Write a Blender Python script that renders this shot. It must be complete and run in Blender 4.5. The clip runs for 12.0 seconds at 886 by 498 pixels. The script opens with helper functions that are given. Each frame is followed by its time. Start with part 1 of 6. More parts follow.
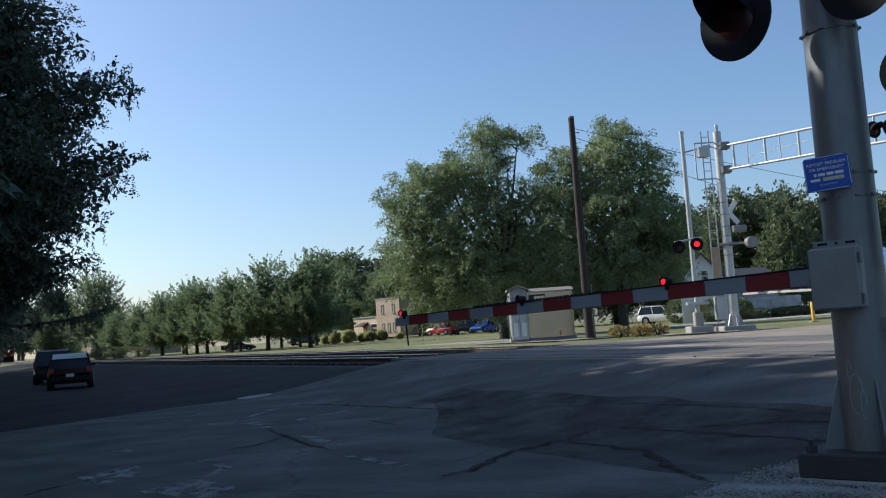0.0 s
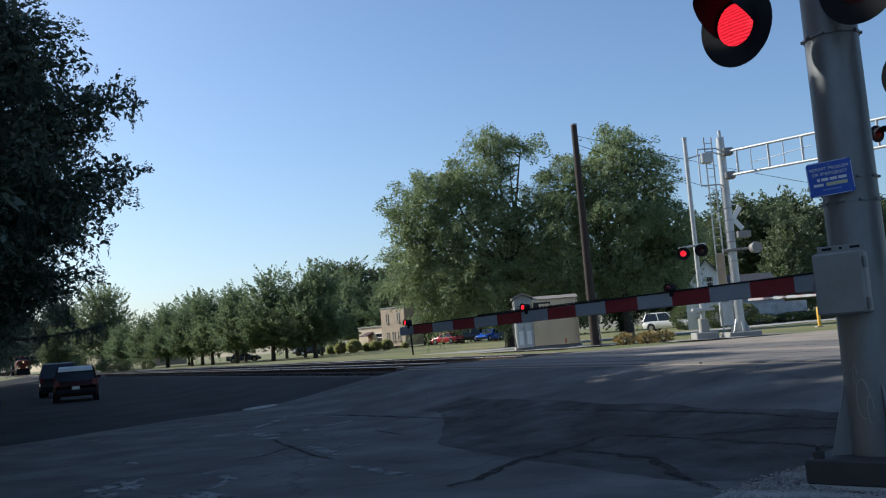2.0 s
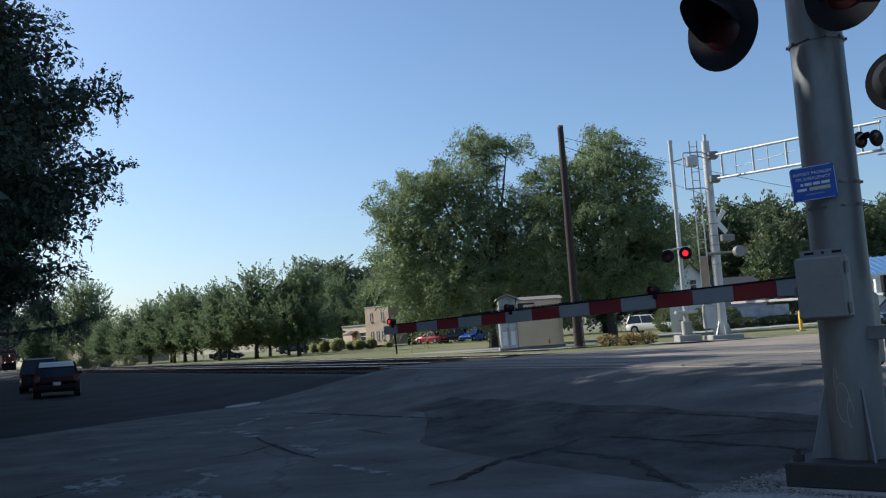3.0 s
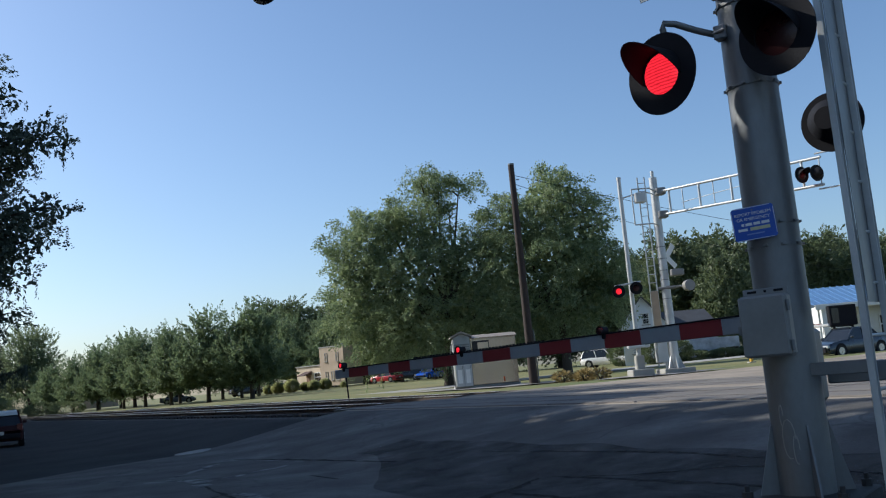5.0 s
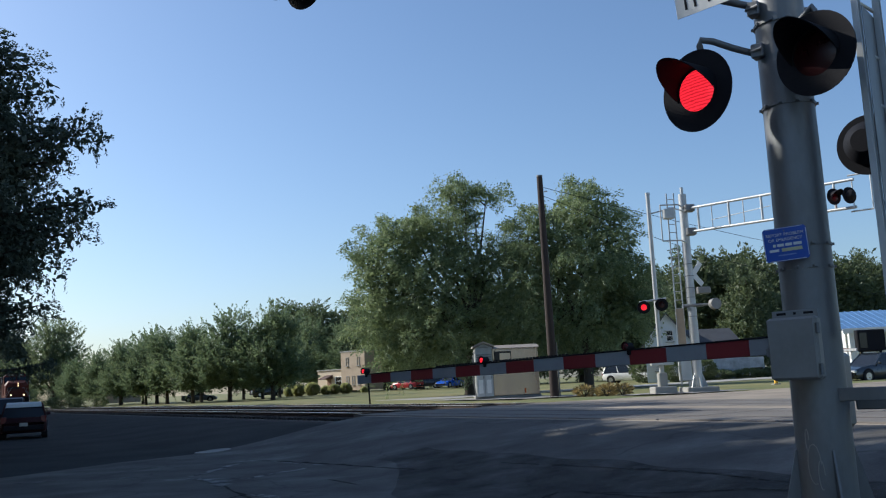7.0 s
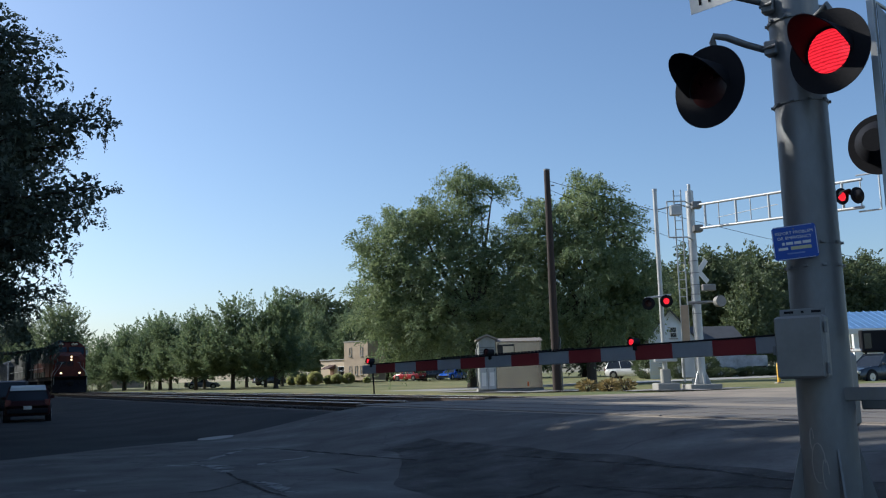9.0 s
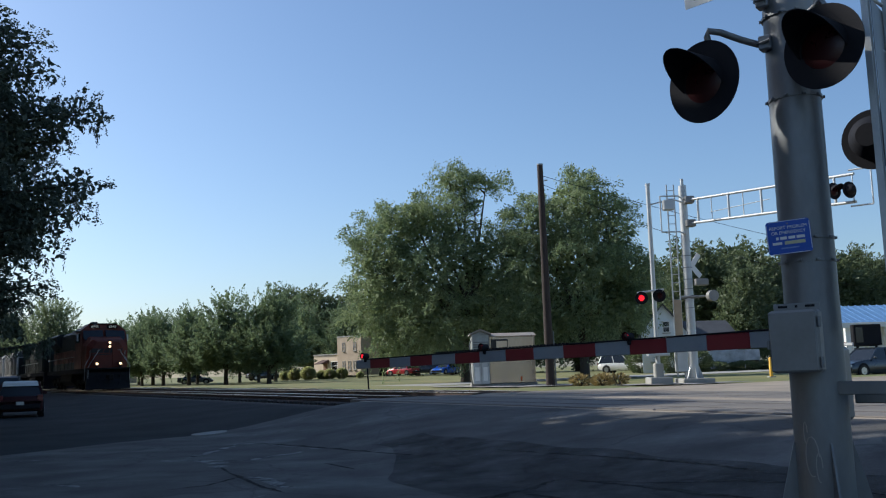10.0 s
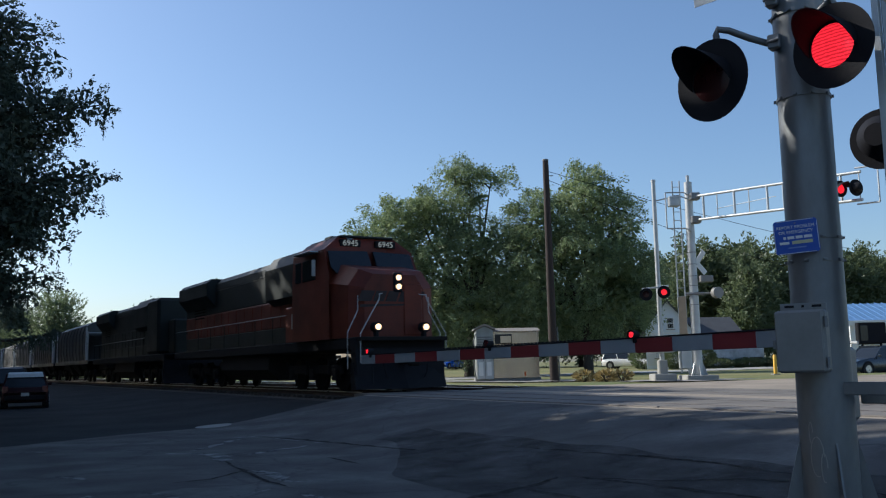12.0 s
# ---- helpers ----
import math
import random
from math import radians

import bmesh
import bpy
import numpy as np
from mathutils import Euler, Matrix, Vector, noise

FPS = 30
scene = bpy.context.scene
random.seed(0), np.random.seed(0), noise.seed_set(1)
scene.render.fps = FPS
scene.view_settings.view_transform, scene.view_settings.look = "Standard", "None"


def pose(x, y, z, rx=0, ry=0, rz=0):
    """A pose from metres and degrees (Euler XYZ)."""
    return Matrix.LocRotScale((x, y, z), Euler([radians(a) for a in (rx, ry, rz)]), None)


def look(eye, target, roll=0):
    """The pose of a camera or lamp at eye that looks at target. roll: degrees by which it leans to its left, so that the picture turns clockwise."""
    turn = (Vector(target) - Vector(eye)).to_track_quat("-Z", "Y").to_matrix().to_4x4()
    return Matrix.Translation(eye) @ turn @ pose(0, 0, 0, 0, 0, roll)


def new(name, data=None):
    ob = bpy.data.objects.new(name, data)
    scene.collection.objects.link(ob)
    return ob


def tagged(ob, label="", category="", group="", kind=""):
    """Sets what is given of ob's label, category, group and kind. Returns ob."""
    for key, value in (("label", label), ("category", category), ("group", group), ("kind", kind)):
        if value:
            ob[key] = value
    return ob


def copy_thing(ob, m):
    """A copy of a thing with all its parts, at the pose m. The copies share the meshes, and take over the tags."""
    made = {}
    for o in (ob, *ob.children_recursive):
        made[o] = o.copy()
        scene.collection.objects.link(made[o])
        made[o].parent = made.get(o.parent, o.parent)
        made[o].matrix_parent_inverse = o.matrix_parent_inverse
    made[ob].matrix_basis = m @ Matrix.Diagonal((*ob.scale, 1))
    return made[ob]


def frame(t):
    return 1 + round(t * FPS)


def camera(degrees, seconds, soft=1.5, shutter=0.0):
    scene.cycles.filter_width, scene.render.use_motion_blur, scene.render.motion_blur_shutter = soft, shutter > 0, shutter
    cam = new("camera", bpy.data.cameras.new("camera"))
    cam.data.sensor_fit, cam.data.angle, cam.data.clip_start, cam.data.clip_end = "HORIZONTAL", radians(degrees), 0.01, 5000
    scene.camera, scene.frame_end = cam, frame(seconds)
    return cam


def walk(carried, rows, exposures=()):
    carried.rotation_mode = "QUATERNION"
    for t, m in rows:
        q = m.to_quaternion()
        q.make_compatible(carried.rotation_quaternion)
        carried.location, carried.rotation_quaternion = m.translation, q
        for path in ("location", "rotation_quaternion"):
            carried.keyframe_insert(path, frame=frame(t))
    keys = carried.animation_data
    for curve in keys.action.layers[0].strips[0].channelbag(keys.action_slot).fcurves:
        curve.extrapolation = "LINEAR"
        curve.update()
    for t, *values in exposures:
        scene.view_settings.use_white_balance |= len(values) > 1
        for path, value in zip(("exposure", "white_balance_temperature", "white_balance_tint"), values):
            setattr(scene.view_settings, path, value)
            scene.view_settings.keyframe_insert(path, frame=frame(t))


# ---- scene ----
cam = camera(52.2, 12.0, soft=1.15, shutter=0.1)
# seconds, place, pitch above level, roll, yaw
PATH = [
    (0.0, 0.000, -0.001, 1.197, 5.18, 3.83, -0.01),
    (0.5, 0.002, 0.001, 1.195, 5.18, 4.02, 0.18),
    (1.0, 0.002, 0.000, 1.200, 5.44, 4.39, 0.45),
    (1.5, 0.002, 0.001, 1.200, 5.65, 4.50, 0.53),
    (2.0, 0.007, 0.001, 1.198, 5.76, 4.40, 0.32),
    (2.5, 0.000, 0.000, 1.200, 5.75, 4.10, 0.00),
    (3.0, 0.008, -0.001, 1.197, 5.67, 3.76, -0.69),
    (5.0, 0.060, -0.003, 1.250, 7.82, 5.01, -3.47),
    (5.5, 0.053, -0.003, 1.256, 8.45, 4.23, -2.35),
    (6.0, 0.041, -0.002, 1.259, 8.89, 3.59, -1.51),
    (6.5, 0.037, -0.002, 1.261, 8.66, 3.28, -1.90),
    (7.0, 0.038, -0.002, 1.256, 8.45, 2.70, -2.19),
    (9.0, 0.012, 0.000, 1.251, 7.96, 1.53, -2.04),
    (9.5, 0.005, 0.000, 1.258, 7.50, 1.43, -2.12),
    (10.0, -0.003, 0.001, 1.253, 7.62, 1.65, -2.47),
    (10.5, -0.010, 0.000, 1.251, 8.20, 1.74, -2.89),
    (11.0, -0.009, 0.000, 1.271, 8.27, 1.64, -2.99),
    (11.5, -0.013, 0.001, 1.265, 7.46, 1.06, -2.81),
    (12.0, -0.018, 0.001, 1.275, 7.26, 1.17, -2.25),
]
walk(cam, [(t, pose(x, y, z, 90 + p, r, w)) for t, x, y, z, p, r, w in PATH], exposures=[(0.0, 0.46, 5680, 8), (12.0, 0.46, 5680, 8)])

# ---- light ----
SUN_AZ, SUN_EL = 66.0, 32.0          # degrees to the left of +y, degrees above level
world = bpy.data.worlds.new("sky")
scene.world = world
world.use_nodes = True
_wn = world.node_tree.nodes
_sky = _wn.new("ShaderNodeTexSky")
_sky.sky_type = "NISHITA"
_sky.sun_disc = False
_sky.sun_elevation, _sky.sun_rotation = radians(SUN_EL), radians(-SUN_AZ)
_sky.air_density, _sky.dust_density, _sky.ozone_density = 1.0, 1.3, 2.2
world.node_tree.links.new(_sky.outputs[0], _wn["Background"].inputs[0])
_wn["Background"].inputs[1].default_value = 0.1
_sl = bpy.data.lights.new("sun", "SUN")
_sl.energy, _sl.angle, _sl.color = 4.2, radians(0.53), (1.0, 0.9, 0.75)
sun = new("sun", _sl)
sun.matrix_world = look((-60, 30, 40), (-60 + math.sin(radians(SUN_AZ)) * 10, 30 - math.cos(radians(SUN_AZ)) * 10, 40 - math.tan(radians(SUN_EL)) * 10))

# ---- materials ----
def mat(name, base, rough=0.7, metal=0.0, second=None, scale=3.0, fine=40.0, bump=0.2, amount=0.5, island=0.0, coat=0.0, stretch=(1, 1, 1), gloss=0.5):
    """A surface with two scales of variation: broad stains and fine grain with relief."""
    m = bpy.data.materials.new(name)
    m.use_nodes = True
    nt, n, l = m.node_tree, m.node_tree.nodes, m.node_tree.links
    b = n["Principled BSDF"]
    b.inputs["Metallic"].default_value = metal
    b.inputs["Coat Weight"].default_value = coat
    b.inputs["Specular IOR Level"].default_value = gloss
    second = second or tuple(c * 0.6 for c in base)
    co = n.new("ShaderNodeTexCoord")
    mp = n.new("ShaderNodeMapping")
    mp.inputs["Scale"].default_value = stretch
    l.new(co.outputs["Object"], mp.inputs["Vector"])
    big, small = n.new("ShaderNodeTexNoise"), n.new("ShaderNodeTexNoise")
    big.inputs["Scale"].default_value, big.inputs["Detail"].default_value = scale, 5
    small.inputs["Scale"].default_value, small.inputs["Detail"].default_value = fine, 3
    l.new(mp.outputs[0], big.inputs["Vector"]); l.new(mp.outputs[0], small.inputs["Vector"])
    add = n.new("ShaderNodeMath"); add.operation = "MULTIPLY_ADD"; add.inputs[1].default_value = 0.35
    l.new(small.outputs["Fac"], add.inputs[0]); l.new(big.outputs["Fac"], add.inputs[2])
    ramp = n.new("ShaderNodeMapRange")
    ramp.inputs["From Min"].default_value, ramp.inputs["From Max"].default_value = 0.5, 0.9
    ramp.inputs["To Max"].default_value = amount
    l.new(add.outputs[0], ramp.inputs["Value"])
    mix = n.new("ShaderNodeMix"); mix.data_type = "RGBA"
    mix.inputs["A"].default_value, mix.inputs["B"].default_value = (*base, 1), (*second, 1)
    l.new(ramp.outputs[0], mix.inputs["Factor"])
    out = mix.outputs["Result"]
    if island:
        geo, hsv = n.new("ShaderNodeNewGeometry"), n.new("ShaderNodeHueSaturation")
        mr = n.new("ShaderNodeMapRange")
        mr.inputs["To Min"].default_value, mr.inputs["To Max"].default_value = 1 - island, 1 + island
        l.new(geo.outputs["Random Per Island"], mr.inputs["Value"]); l.new(mr.outputs[0], hsv.inputs["Value"])
        l.new(out, hsv.inputs["Color"]); out = hsv.outputs[0]
    l.new(out, b.inputs["Base Color"])
    rr = n.new("ShaderNodeMapRange")
    rr.inputs["To Min"].default_value, rr.inputs["To Max"].default_value = max(0.03, rough - 0.12), min(1, rough + 0.12)
    l.new(big.outputs["Fac"], rr.inputs["Value"]); l.new(rr.outputs[0], b.inputs["Roughness"])
    if bump:
        bp = n.new("ShaderNodeBump"); bp.inputs["Strength"].default_value, bp.inputs["Distance"].default_value = bump, 0.02
        l.new(small.outputs["Fac"], bp.inputs["Height"]); l.new(bp.outputs[0], b.inputs["Normal"])
    return m


def leaf_mat(name, base, second, glow=0.35):
    """Leaves: diffuse and translucent, each leaf a little different."""
    m = bpy.data.materials.new(name)
    m.use_nodes = True
    n, l = m.node_tree.nodes, m.node_tree.links
    n.remove(n["Principled BSDF"])
    geo, mix, noi, co = n.new("ShaderNodeNewGeometry"), n.new("ShaderNodeMix"), n.new("ShaderNodeTexNoise"), n.new("ShaderNodeTexCoord")
    mix.data_type = "RGBA"
    mix.inputs["A"].default_value, mix.inputs["B"].default_value = (*base, 1), (*second, 1)
    noi.inputs["Scale"].default_value = 0.5
    l.new(co.outputs["Object"], noi.inputs["Vector"])
    avg = n.new("ShaderNodeMath"); avg.operation = "MULTIPLY_ADD"; avg.inputs[1].default_value = 0.6
    l.new(geo.outputs["Random Per Island"], avg.inputs[0]); l.new(noi.outputs["Fac"], avg.inputs[2])
    mr = n.new("ShaderNodeMapRange"); mr.inputs["From Min"].default_value, mr.inputs["From Max"].default_value = 0.4, 1.1
    l.new(avg.outputs[0], mr.inputs["Value"]); l.new(mr.outputs[0], mix.inputs["Factor"])
    d, t, g, ms, mg = (n.new("ShaderNode" + k) for k in ("BsdfDiffuse", "BsdfTranslucent", "BsdfGlossy", "MixShader", "MixShader"))
    l.new(mix.outputs["Result"], d.inputs["Color"]); l.new(mix.outputs["Result"], t.inputs["Color"])
    g.inputs["Roughness"].default_value = 0.5
    ms.inputs[0].default_value, mg.inputs[0].default_value = glow, 0.03
    l.new(d.outputs[0], ms.inputs[1]); l.new(t.outputs[0], ms.inputs[2])
    l.new(ms.outputs[0], mg.inputs[1]); l.new(g.outputs[0], mg.inputs[2])
    l.new(mg.outputs[0], n["Material Output"].inputs["Surface"])
    return m


def glow_mat(name, colour, strength):
    m = bpy.data.materials.new(name)
    m.use_nodes = True
    b = m.node_tree.nodes["Principled BSDF"]
    b.inputs["Base Color"].default_value = (*[c * 0.4 for c in colour], 1)
    b.inputs["Emission Color"].default_value, b.inputs["Emission Strength"].default_value = (*colour, 1), strength
    b.inputs["Roughness"].default_value = 0.3
    return m


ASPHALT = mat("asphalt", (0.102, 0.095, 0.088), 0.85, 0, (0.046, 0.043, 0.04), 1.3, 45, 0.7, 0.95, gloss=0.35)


def add_cracks(m):
    """Dark wandering cracks and pale worn streaks in the road surface."""
    n, l = m.node_tree.nodes, m.node_tree.links
    b = n["Principled BSDF"]
    src = b.inputs["Base Color"].links[0].from_socket
    co, wob, vor = n.new("ShaderNodeTexCoord"), n.new("ShaderNodeTexNoise"), n.new("ShaderNodeTexVoronoi")
    wob.inputs["Scale"].default_value, wob.inputs["Detail"].default_value = 0.6, 4
    mv = n.new("ShaderNodeVectorMath"); mv.operation = "MULTIPLY_ADD"; mv.inputs[1].default_value = (2.2, 2.2, 0)
    l.new(co.outputs["Object"], wob.inputs["Vector"]); l.new(wob.outputs["Color"], mv.inputs[0]); l.new(co.outputs["Object"], mv.inputs[2])
    vor.feature = "DISTANCE_TO_EDGE"; vor.inputs["Scale"].default_value = 0.33
    l.new(mv.outputs[0], vor.inputs["Vector"])
    cr = n.new("ShaderNodeMapRange"); cr.inputs["From Max"].default_value = 0.012
    cr.inputs["To Min"].default_value, cr.inputs["To Max"].default_value = 0.62, 1.0
    l.new(vor.outputs["Distance"], cr.inputs["Value"])
    st, mp = n.new("ShaderNodeTexNoise"), n.new("ShaderNodeMapping")
    mp.inputs["Scale"].default_value = (0.8, 1.3, 1); mp.inputs["Rotation"].default_value = (0, 0, radians(-28))
    l.new(co.outputs["Object"], mp.inputs["Vector"]); l.new(mp.outputs[0], st.inputs["Vector"])
    st.inputs["Scale"].default_value, st.inputs["Detail"].default_value = 0.55, 8
    sr = n.new("ShaderNodeMapRange"); sr.inputs["From Min"].default_value, sr.inputs["From Max"].default_value = 0.5, 0.78
    l.new(st.outputs["Fac"], sr.inputs["Value"])
    pale = n.new("ShaderNodeMix"); pale.data_type = "RGBA"; pale.inputs["B"].default_value = (0.165, 0.16, 0.15, 1)
    l.new(sr.outputs[0], pale.inputs["Factor"]); l.new(src, pale.inputs["A"])
    dark = n.new("ShaderNodeMix"); dark.data_type = "RGBA"; dark.blend_type = "MULTIPLY"; dark.inputs["Factor"].default_value = 1
    l.new(pale.outputs["Result"], dark.inputs["A"]); l.new(cr.outputs[0], dark.inputs["B"])
    # broken, patchy wear at the scale of a hand to a pace
    mid, mid_range, wear = n.new("ShaderNodeTexNoise"), n.new("ShaderNodeMapRange"), n.new("ShaderNodeMix")
    mid.inputs["Scale"].default_value, mid.inputs["Detail"].default_value, mid.inputs["Roughness"].default_value = 2.6, 10, 0.75
    mid_range.inputs["From Min"].default_value, mid_range.inputs["From Max"].default_value = 0.3, 0.7
    mid_range.inputs["To Min"].default_value, mid_range.inputs["To Max"].default_value = 0.55, 1.35
    l.new(co.outputs["Object"], mid.inputs["Vector"]); l.new(mid.outputs["Fac"], mid_range.inputs["Value"])
    wear.data_type, wear.blend_type = "RGBA", "MULTIPLY"
    wear.inputs["Factor"].default_value, wear.clamp_result = 1, False
    l.new(dark.outputs["Result"], wear.inputs["A"]); l.new(mid_range.outputs[0], wear.inputs["B"])
    l.new(wear.outputs["Result"], b.inputs["Base Color"])


add_cracks(ASPHALT)


def worn_through(m, scale, low, high):
    """Lets the road below show through where a layer has broken up."""
    n, l = m.node_tree.nodes, m.node_tree.links
    co, noi, mr = n.new("ShaderNodeTexCoord"), n.new("ShaderNodeTexNoise"), n.new("ShaderNodeMapRange")
    noi.inputs["Scale"].default_value, noi.inputs["Detail"].default_value, noi.inputs["Roughness"].default_value = scale, 8, 0.7
    mr.inputs["From Min"].default_value, mr.inputs["From Max"].default_value = low, high
    l.new(co.outputs["Object"], noi.inputs["Vector"]); l.new(noi.outputs["Fac"], mr.inputs["Value"])
    l.new(mr.outputs[0], n["Principled BSDF"].inputs["Alpha"])


# dirt taken near black so its colour carries the deep shade under the trees
DIRT = mat("shade_darkened_dirt", (0.042, 0.044, 0.045), 0.97, 0, (0.025, 0.026, 0.028), 0.5, 16, 0.8, 0.9, gloss=0.1)
GRASS = mat("grass_ground", (0.1, 0.125, 0.033), 0.95, 0, (0.24, 0.195, 0.075), 0.22, 12, 0.8, 0.9)
BALLAST = mat("ballast", (0.06, 0.057, 0.055), 0.95, 0, (0.035, 0.032, 0.03), 1.5, 14, 1.0, 0.9)
GRAVEL = mat("gravel", (0.3, 0.285, 0.26), 0.95, 0, (0.16, 0.15, 0.14), 2.0, 22, 1.0, 0.9, 0.25)
CONCRETE = mat("concrete", (0.33, 0.32, 0.29), 0.85, 0, (0.22, 0.21, 0.19), 1.2, 30, 0.3)
STEEL = mat("galvanised_steel", (0.215, 0.22, 0.225), 0.5, 0.5, (0.14, 0.14, 0.14), 2.5, 25, 0.08, 0.7, stretch=(1, 1, 0.4))
ALU = mat("painted_aluminium", (0.5, 0.51, 0.51), 0.45, 0.35, (0.33, 0.335, 0.33), 2.0, 30, 0.06)
BOXGREY = mat("grey_box_paint", (0.24, 0.235, 0.225), 0.55, 0.2, (0.18, 0.17, 0.155), 4.0, 30, 0.06)
# both shelter steels are tinted warm, as if mirroring the sunlit ground
STAINLESS = mat("stainless_panel", (0.68, 0.54, 0.4), 0.36, 0.8, (0.4, 0.29, 0.2), 0.8, 20, 0.05, stretch=(1, 1, 0.3))
BRUSHED = mat("brushed_steel_wall", (0.5, 0.41, 0.33), 0.24, 0.95, (0.27, 0.21, 0.17), 0.9, 20, 0.05, stretch=(1, 1, 0.3))
WARMROOF = mat("weathered_metal_roof", (0.34, 0.3, 0.26), 0.6, 0.3, (0.25, 0.21, 0.18), 1.5, 20, 0.1)
BLACK = mat("black_paint", (0.014, 0.014, 0.017), 0.7, 0, (0.022, 0.022, 0.026), 3, 40, 0.1, gloss=0.1)
DARKSTEEL = mat("dark_base_steel", (0.045, 0.043, 0.042), 0.75, 0.2, (0.03, 0.028, 0.027), 3, 30, 0.3)
NEWASPHALT = mat("newer_dark_asphalt", (0.064, 0.063, 0.061), 0.9, 0, (0.04, 0.039, 0.038), 2.2, 45, 0.7, 0.9, gloss=0.25)
PALEASPHALT = mat("worn_pale_asphalt", (0.28, 0.275, 0.265), 0.9, 0, (0.12, 0.117, 0.112), 2.2, 30, 0.6, 0.95)
worn_through(NEWASPHALT, 1.1, 0.28, 0.85)
worn_through(PALEASPHALT, 5.0, 0.3, 0.6)
# the road past the tracks is coloured paler to hold the sunlight on it
SUNLITROAD = mat("sunlit_road_colour", (0.33, 0.275, 0.21), 0.9, 0, (0.18, 0.15, 0.12), 0.7, 30, 0.5, 0.9)
TAR = mat("tar_seam", (0.03, 0.028, 0.026), 0.9, 0, (0.055, 0.05, 0.045), 6, 60, 0.4, gloss=0.1)
worn_through(TAR, 6.0, 0.33, 0.6)
RUST = mat("rusty_steel", (0.06, 0.042, 0.035), 0.8, 0.3, (0.05, 0.035, 0.03), 4, 40, 0.3)
RAILTOP = mat("polished_rail", (0.5, 0.49, 0.47), 0.3, 1.0, (0.3, 0.27, 0.24), 3, 30, 0.02)
DARKRAIL = mat("dark_rail", (0.06, 0.055, 0.05), 0.6, 0.4, (0.1, 0.09, 0.08), 3, 30, 0.05)
RUBBER = mat("crossing_panel_grey", (0.17, 0.15, 0.13), 0.85, 0, (0.1, 0.09, 0.08), 1.5, 30, 0.3)
TIE = mat("tie_wood", (0.045, 0.039, 0.035), 0.9, 0, (0.028, 0.025, 0.023), 3, 30, 0.6)
POLEWOOD = mat("pole_wood", (0.045, 0.031, 0.026), 0.9, 0, (0.026, 0.019, 0.017), 1.5, 30, 0.5, stretch=(1, 1, 0.1))
BARK = mat("bark", (0.075, 0.06, 0.045), 0.95, 0, (0.035, 0.03, 0.024), 2, 18, 0.9, stretch=(1, 1, 0.25))
RED = mat("red_reflective", (0.2, 0.016, 0.022), 0.5, 0, (0.17, 0.018, 0.022), 4, 60, 0.05)
WHITE = mat("white_reflective", (0.27, 0.29, 0.31), 0.5, 0, (0.2, 0.21, 0.23), 4, 60, 0.05)
BLUE = mat("blue_sign_sheet", (0.012, 0.075, 0.42), 0.45, 0, (0.01, 0.06, 0.34), 3, 50, 0.03)
WHITEPAINT = mat("white_paint", (0.75, 0.75, 0.73), 0.6, 0, (0.6, 0.6, 0.58), 2, 30, 0.08)
YELLOW = mat("yellow_paint", (0.75, 0.42, 0.03), 0.55, 0, (0.6, 0.32, 0.03), 3, 30, 0.08)
ORANGE = mat("orange_loco_paint", (0.15, 0.023, 0.009), 0.55, 0, (0.06, 0.013, 0.008), 0.9, 20, 0.05, 0.9, gloss=0.3)
DKGREEN = mat("dark_green_loco_paint", (0.014, 0.018, 0.016), 0.6, 0, (0.024, 0.026, 0.022), 0.8, 20, 0.08, gloss=0.3)
GRIME = mat("underframe_grime", (0.014, 0.013, 0.013), 0.9, 0, (0.028, 0.025, 0.022), 1.5, 25, 0.3, gloss=0.15)
HOPPERGREY = mat("hopper_grey_paint", (0.1, 0.1, 0.098), 0.6, 0, (0.05, 0.048, 0.045), 0.6, 15, 0.1, 0.9, stretch=(1, 1, 0.3))
STUCCO = mat("tan_stucco", (0.62, 0.5, 0.36), 0.9, 0, (0.52, 0.42, 0.3), 0.8, 20, 0.3)
TANBRICK = mat("tan_block", (0.46, 0.36, 0.26), 0.9, 0, (0.33, 0.25, 0.18), 0.8, 14, 0.4)
ROOFGREY = mat("grey_shingles", (0.075, 0.078, 0.085), 0.95, 0, (0.05, 0.05, 0.056), 1.0, 18, 0.4)
BLUEROOF = mat("blue_metal_roof", (0.14, 0.27, 0.48), 0.45, 0.2, (0.11, 0.21, 0.38), 0.8, 15, 0.05)
GLASS = mat("dark_window_glass", (0.015, 0.018, 0.022), 0.08, 0, (0.02, 0.022, 0.026), 1, 10, 0.0)
TYRE = mat("tyre_rubber", (0.02, 0.02, 0.02), 0.85, 0, (0.03, 0.03, 0.03), 4, 40, 0.2)
CHROME = mat("alloy_rim", (0.5, 0.5, 0.5), 0.3, 0.9, (0.35, 0.35, 0.35), 5, 40, 0.0)
LIT = glow_mat("lit_red_lens", (1.0, 0.02, 0.035), 1.5)


def add_led_rows(m):
    """Rows of small light points in the lens."""
    n, l = m.node_tree.nodes, m.node_tree.links
    co, wave, mr = n.new("ShaderNodeTexCoord"), n.new("ShaderNodeTexWave"), n.new("ShaderNodeMapRange")
    wave.bands_direction = "Z"
    wave.inputs["Scale"].default_value, wave.inputs["Distortion"].default_value, wave.inputs["Detail Scale"].default_value = 12.0, 2.5, 3.0
    mr.inputs["To Min"].default_value, mr.inputs["To Max"].default_value = 0.4, 1.05
    l.new(co.outputs["Object"], wave.inputs["Vector"]); l.new(wave.outputs["Fac"], mr.inputs["Value"])
    l.new(mr.outputs[0], n["Principled BSDF"].inputs["Emission Strength"])


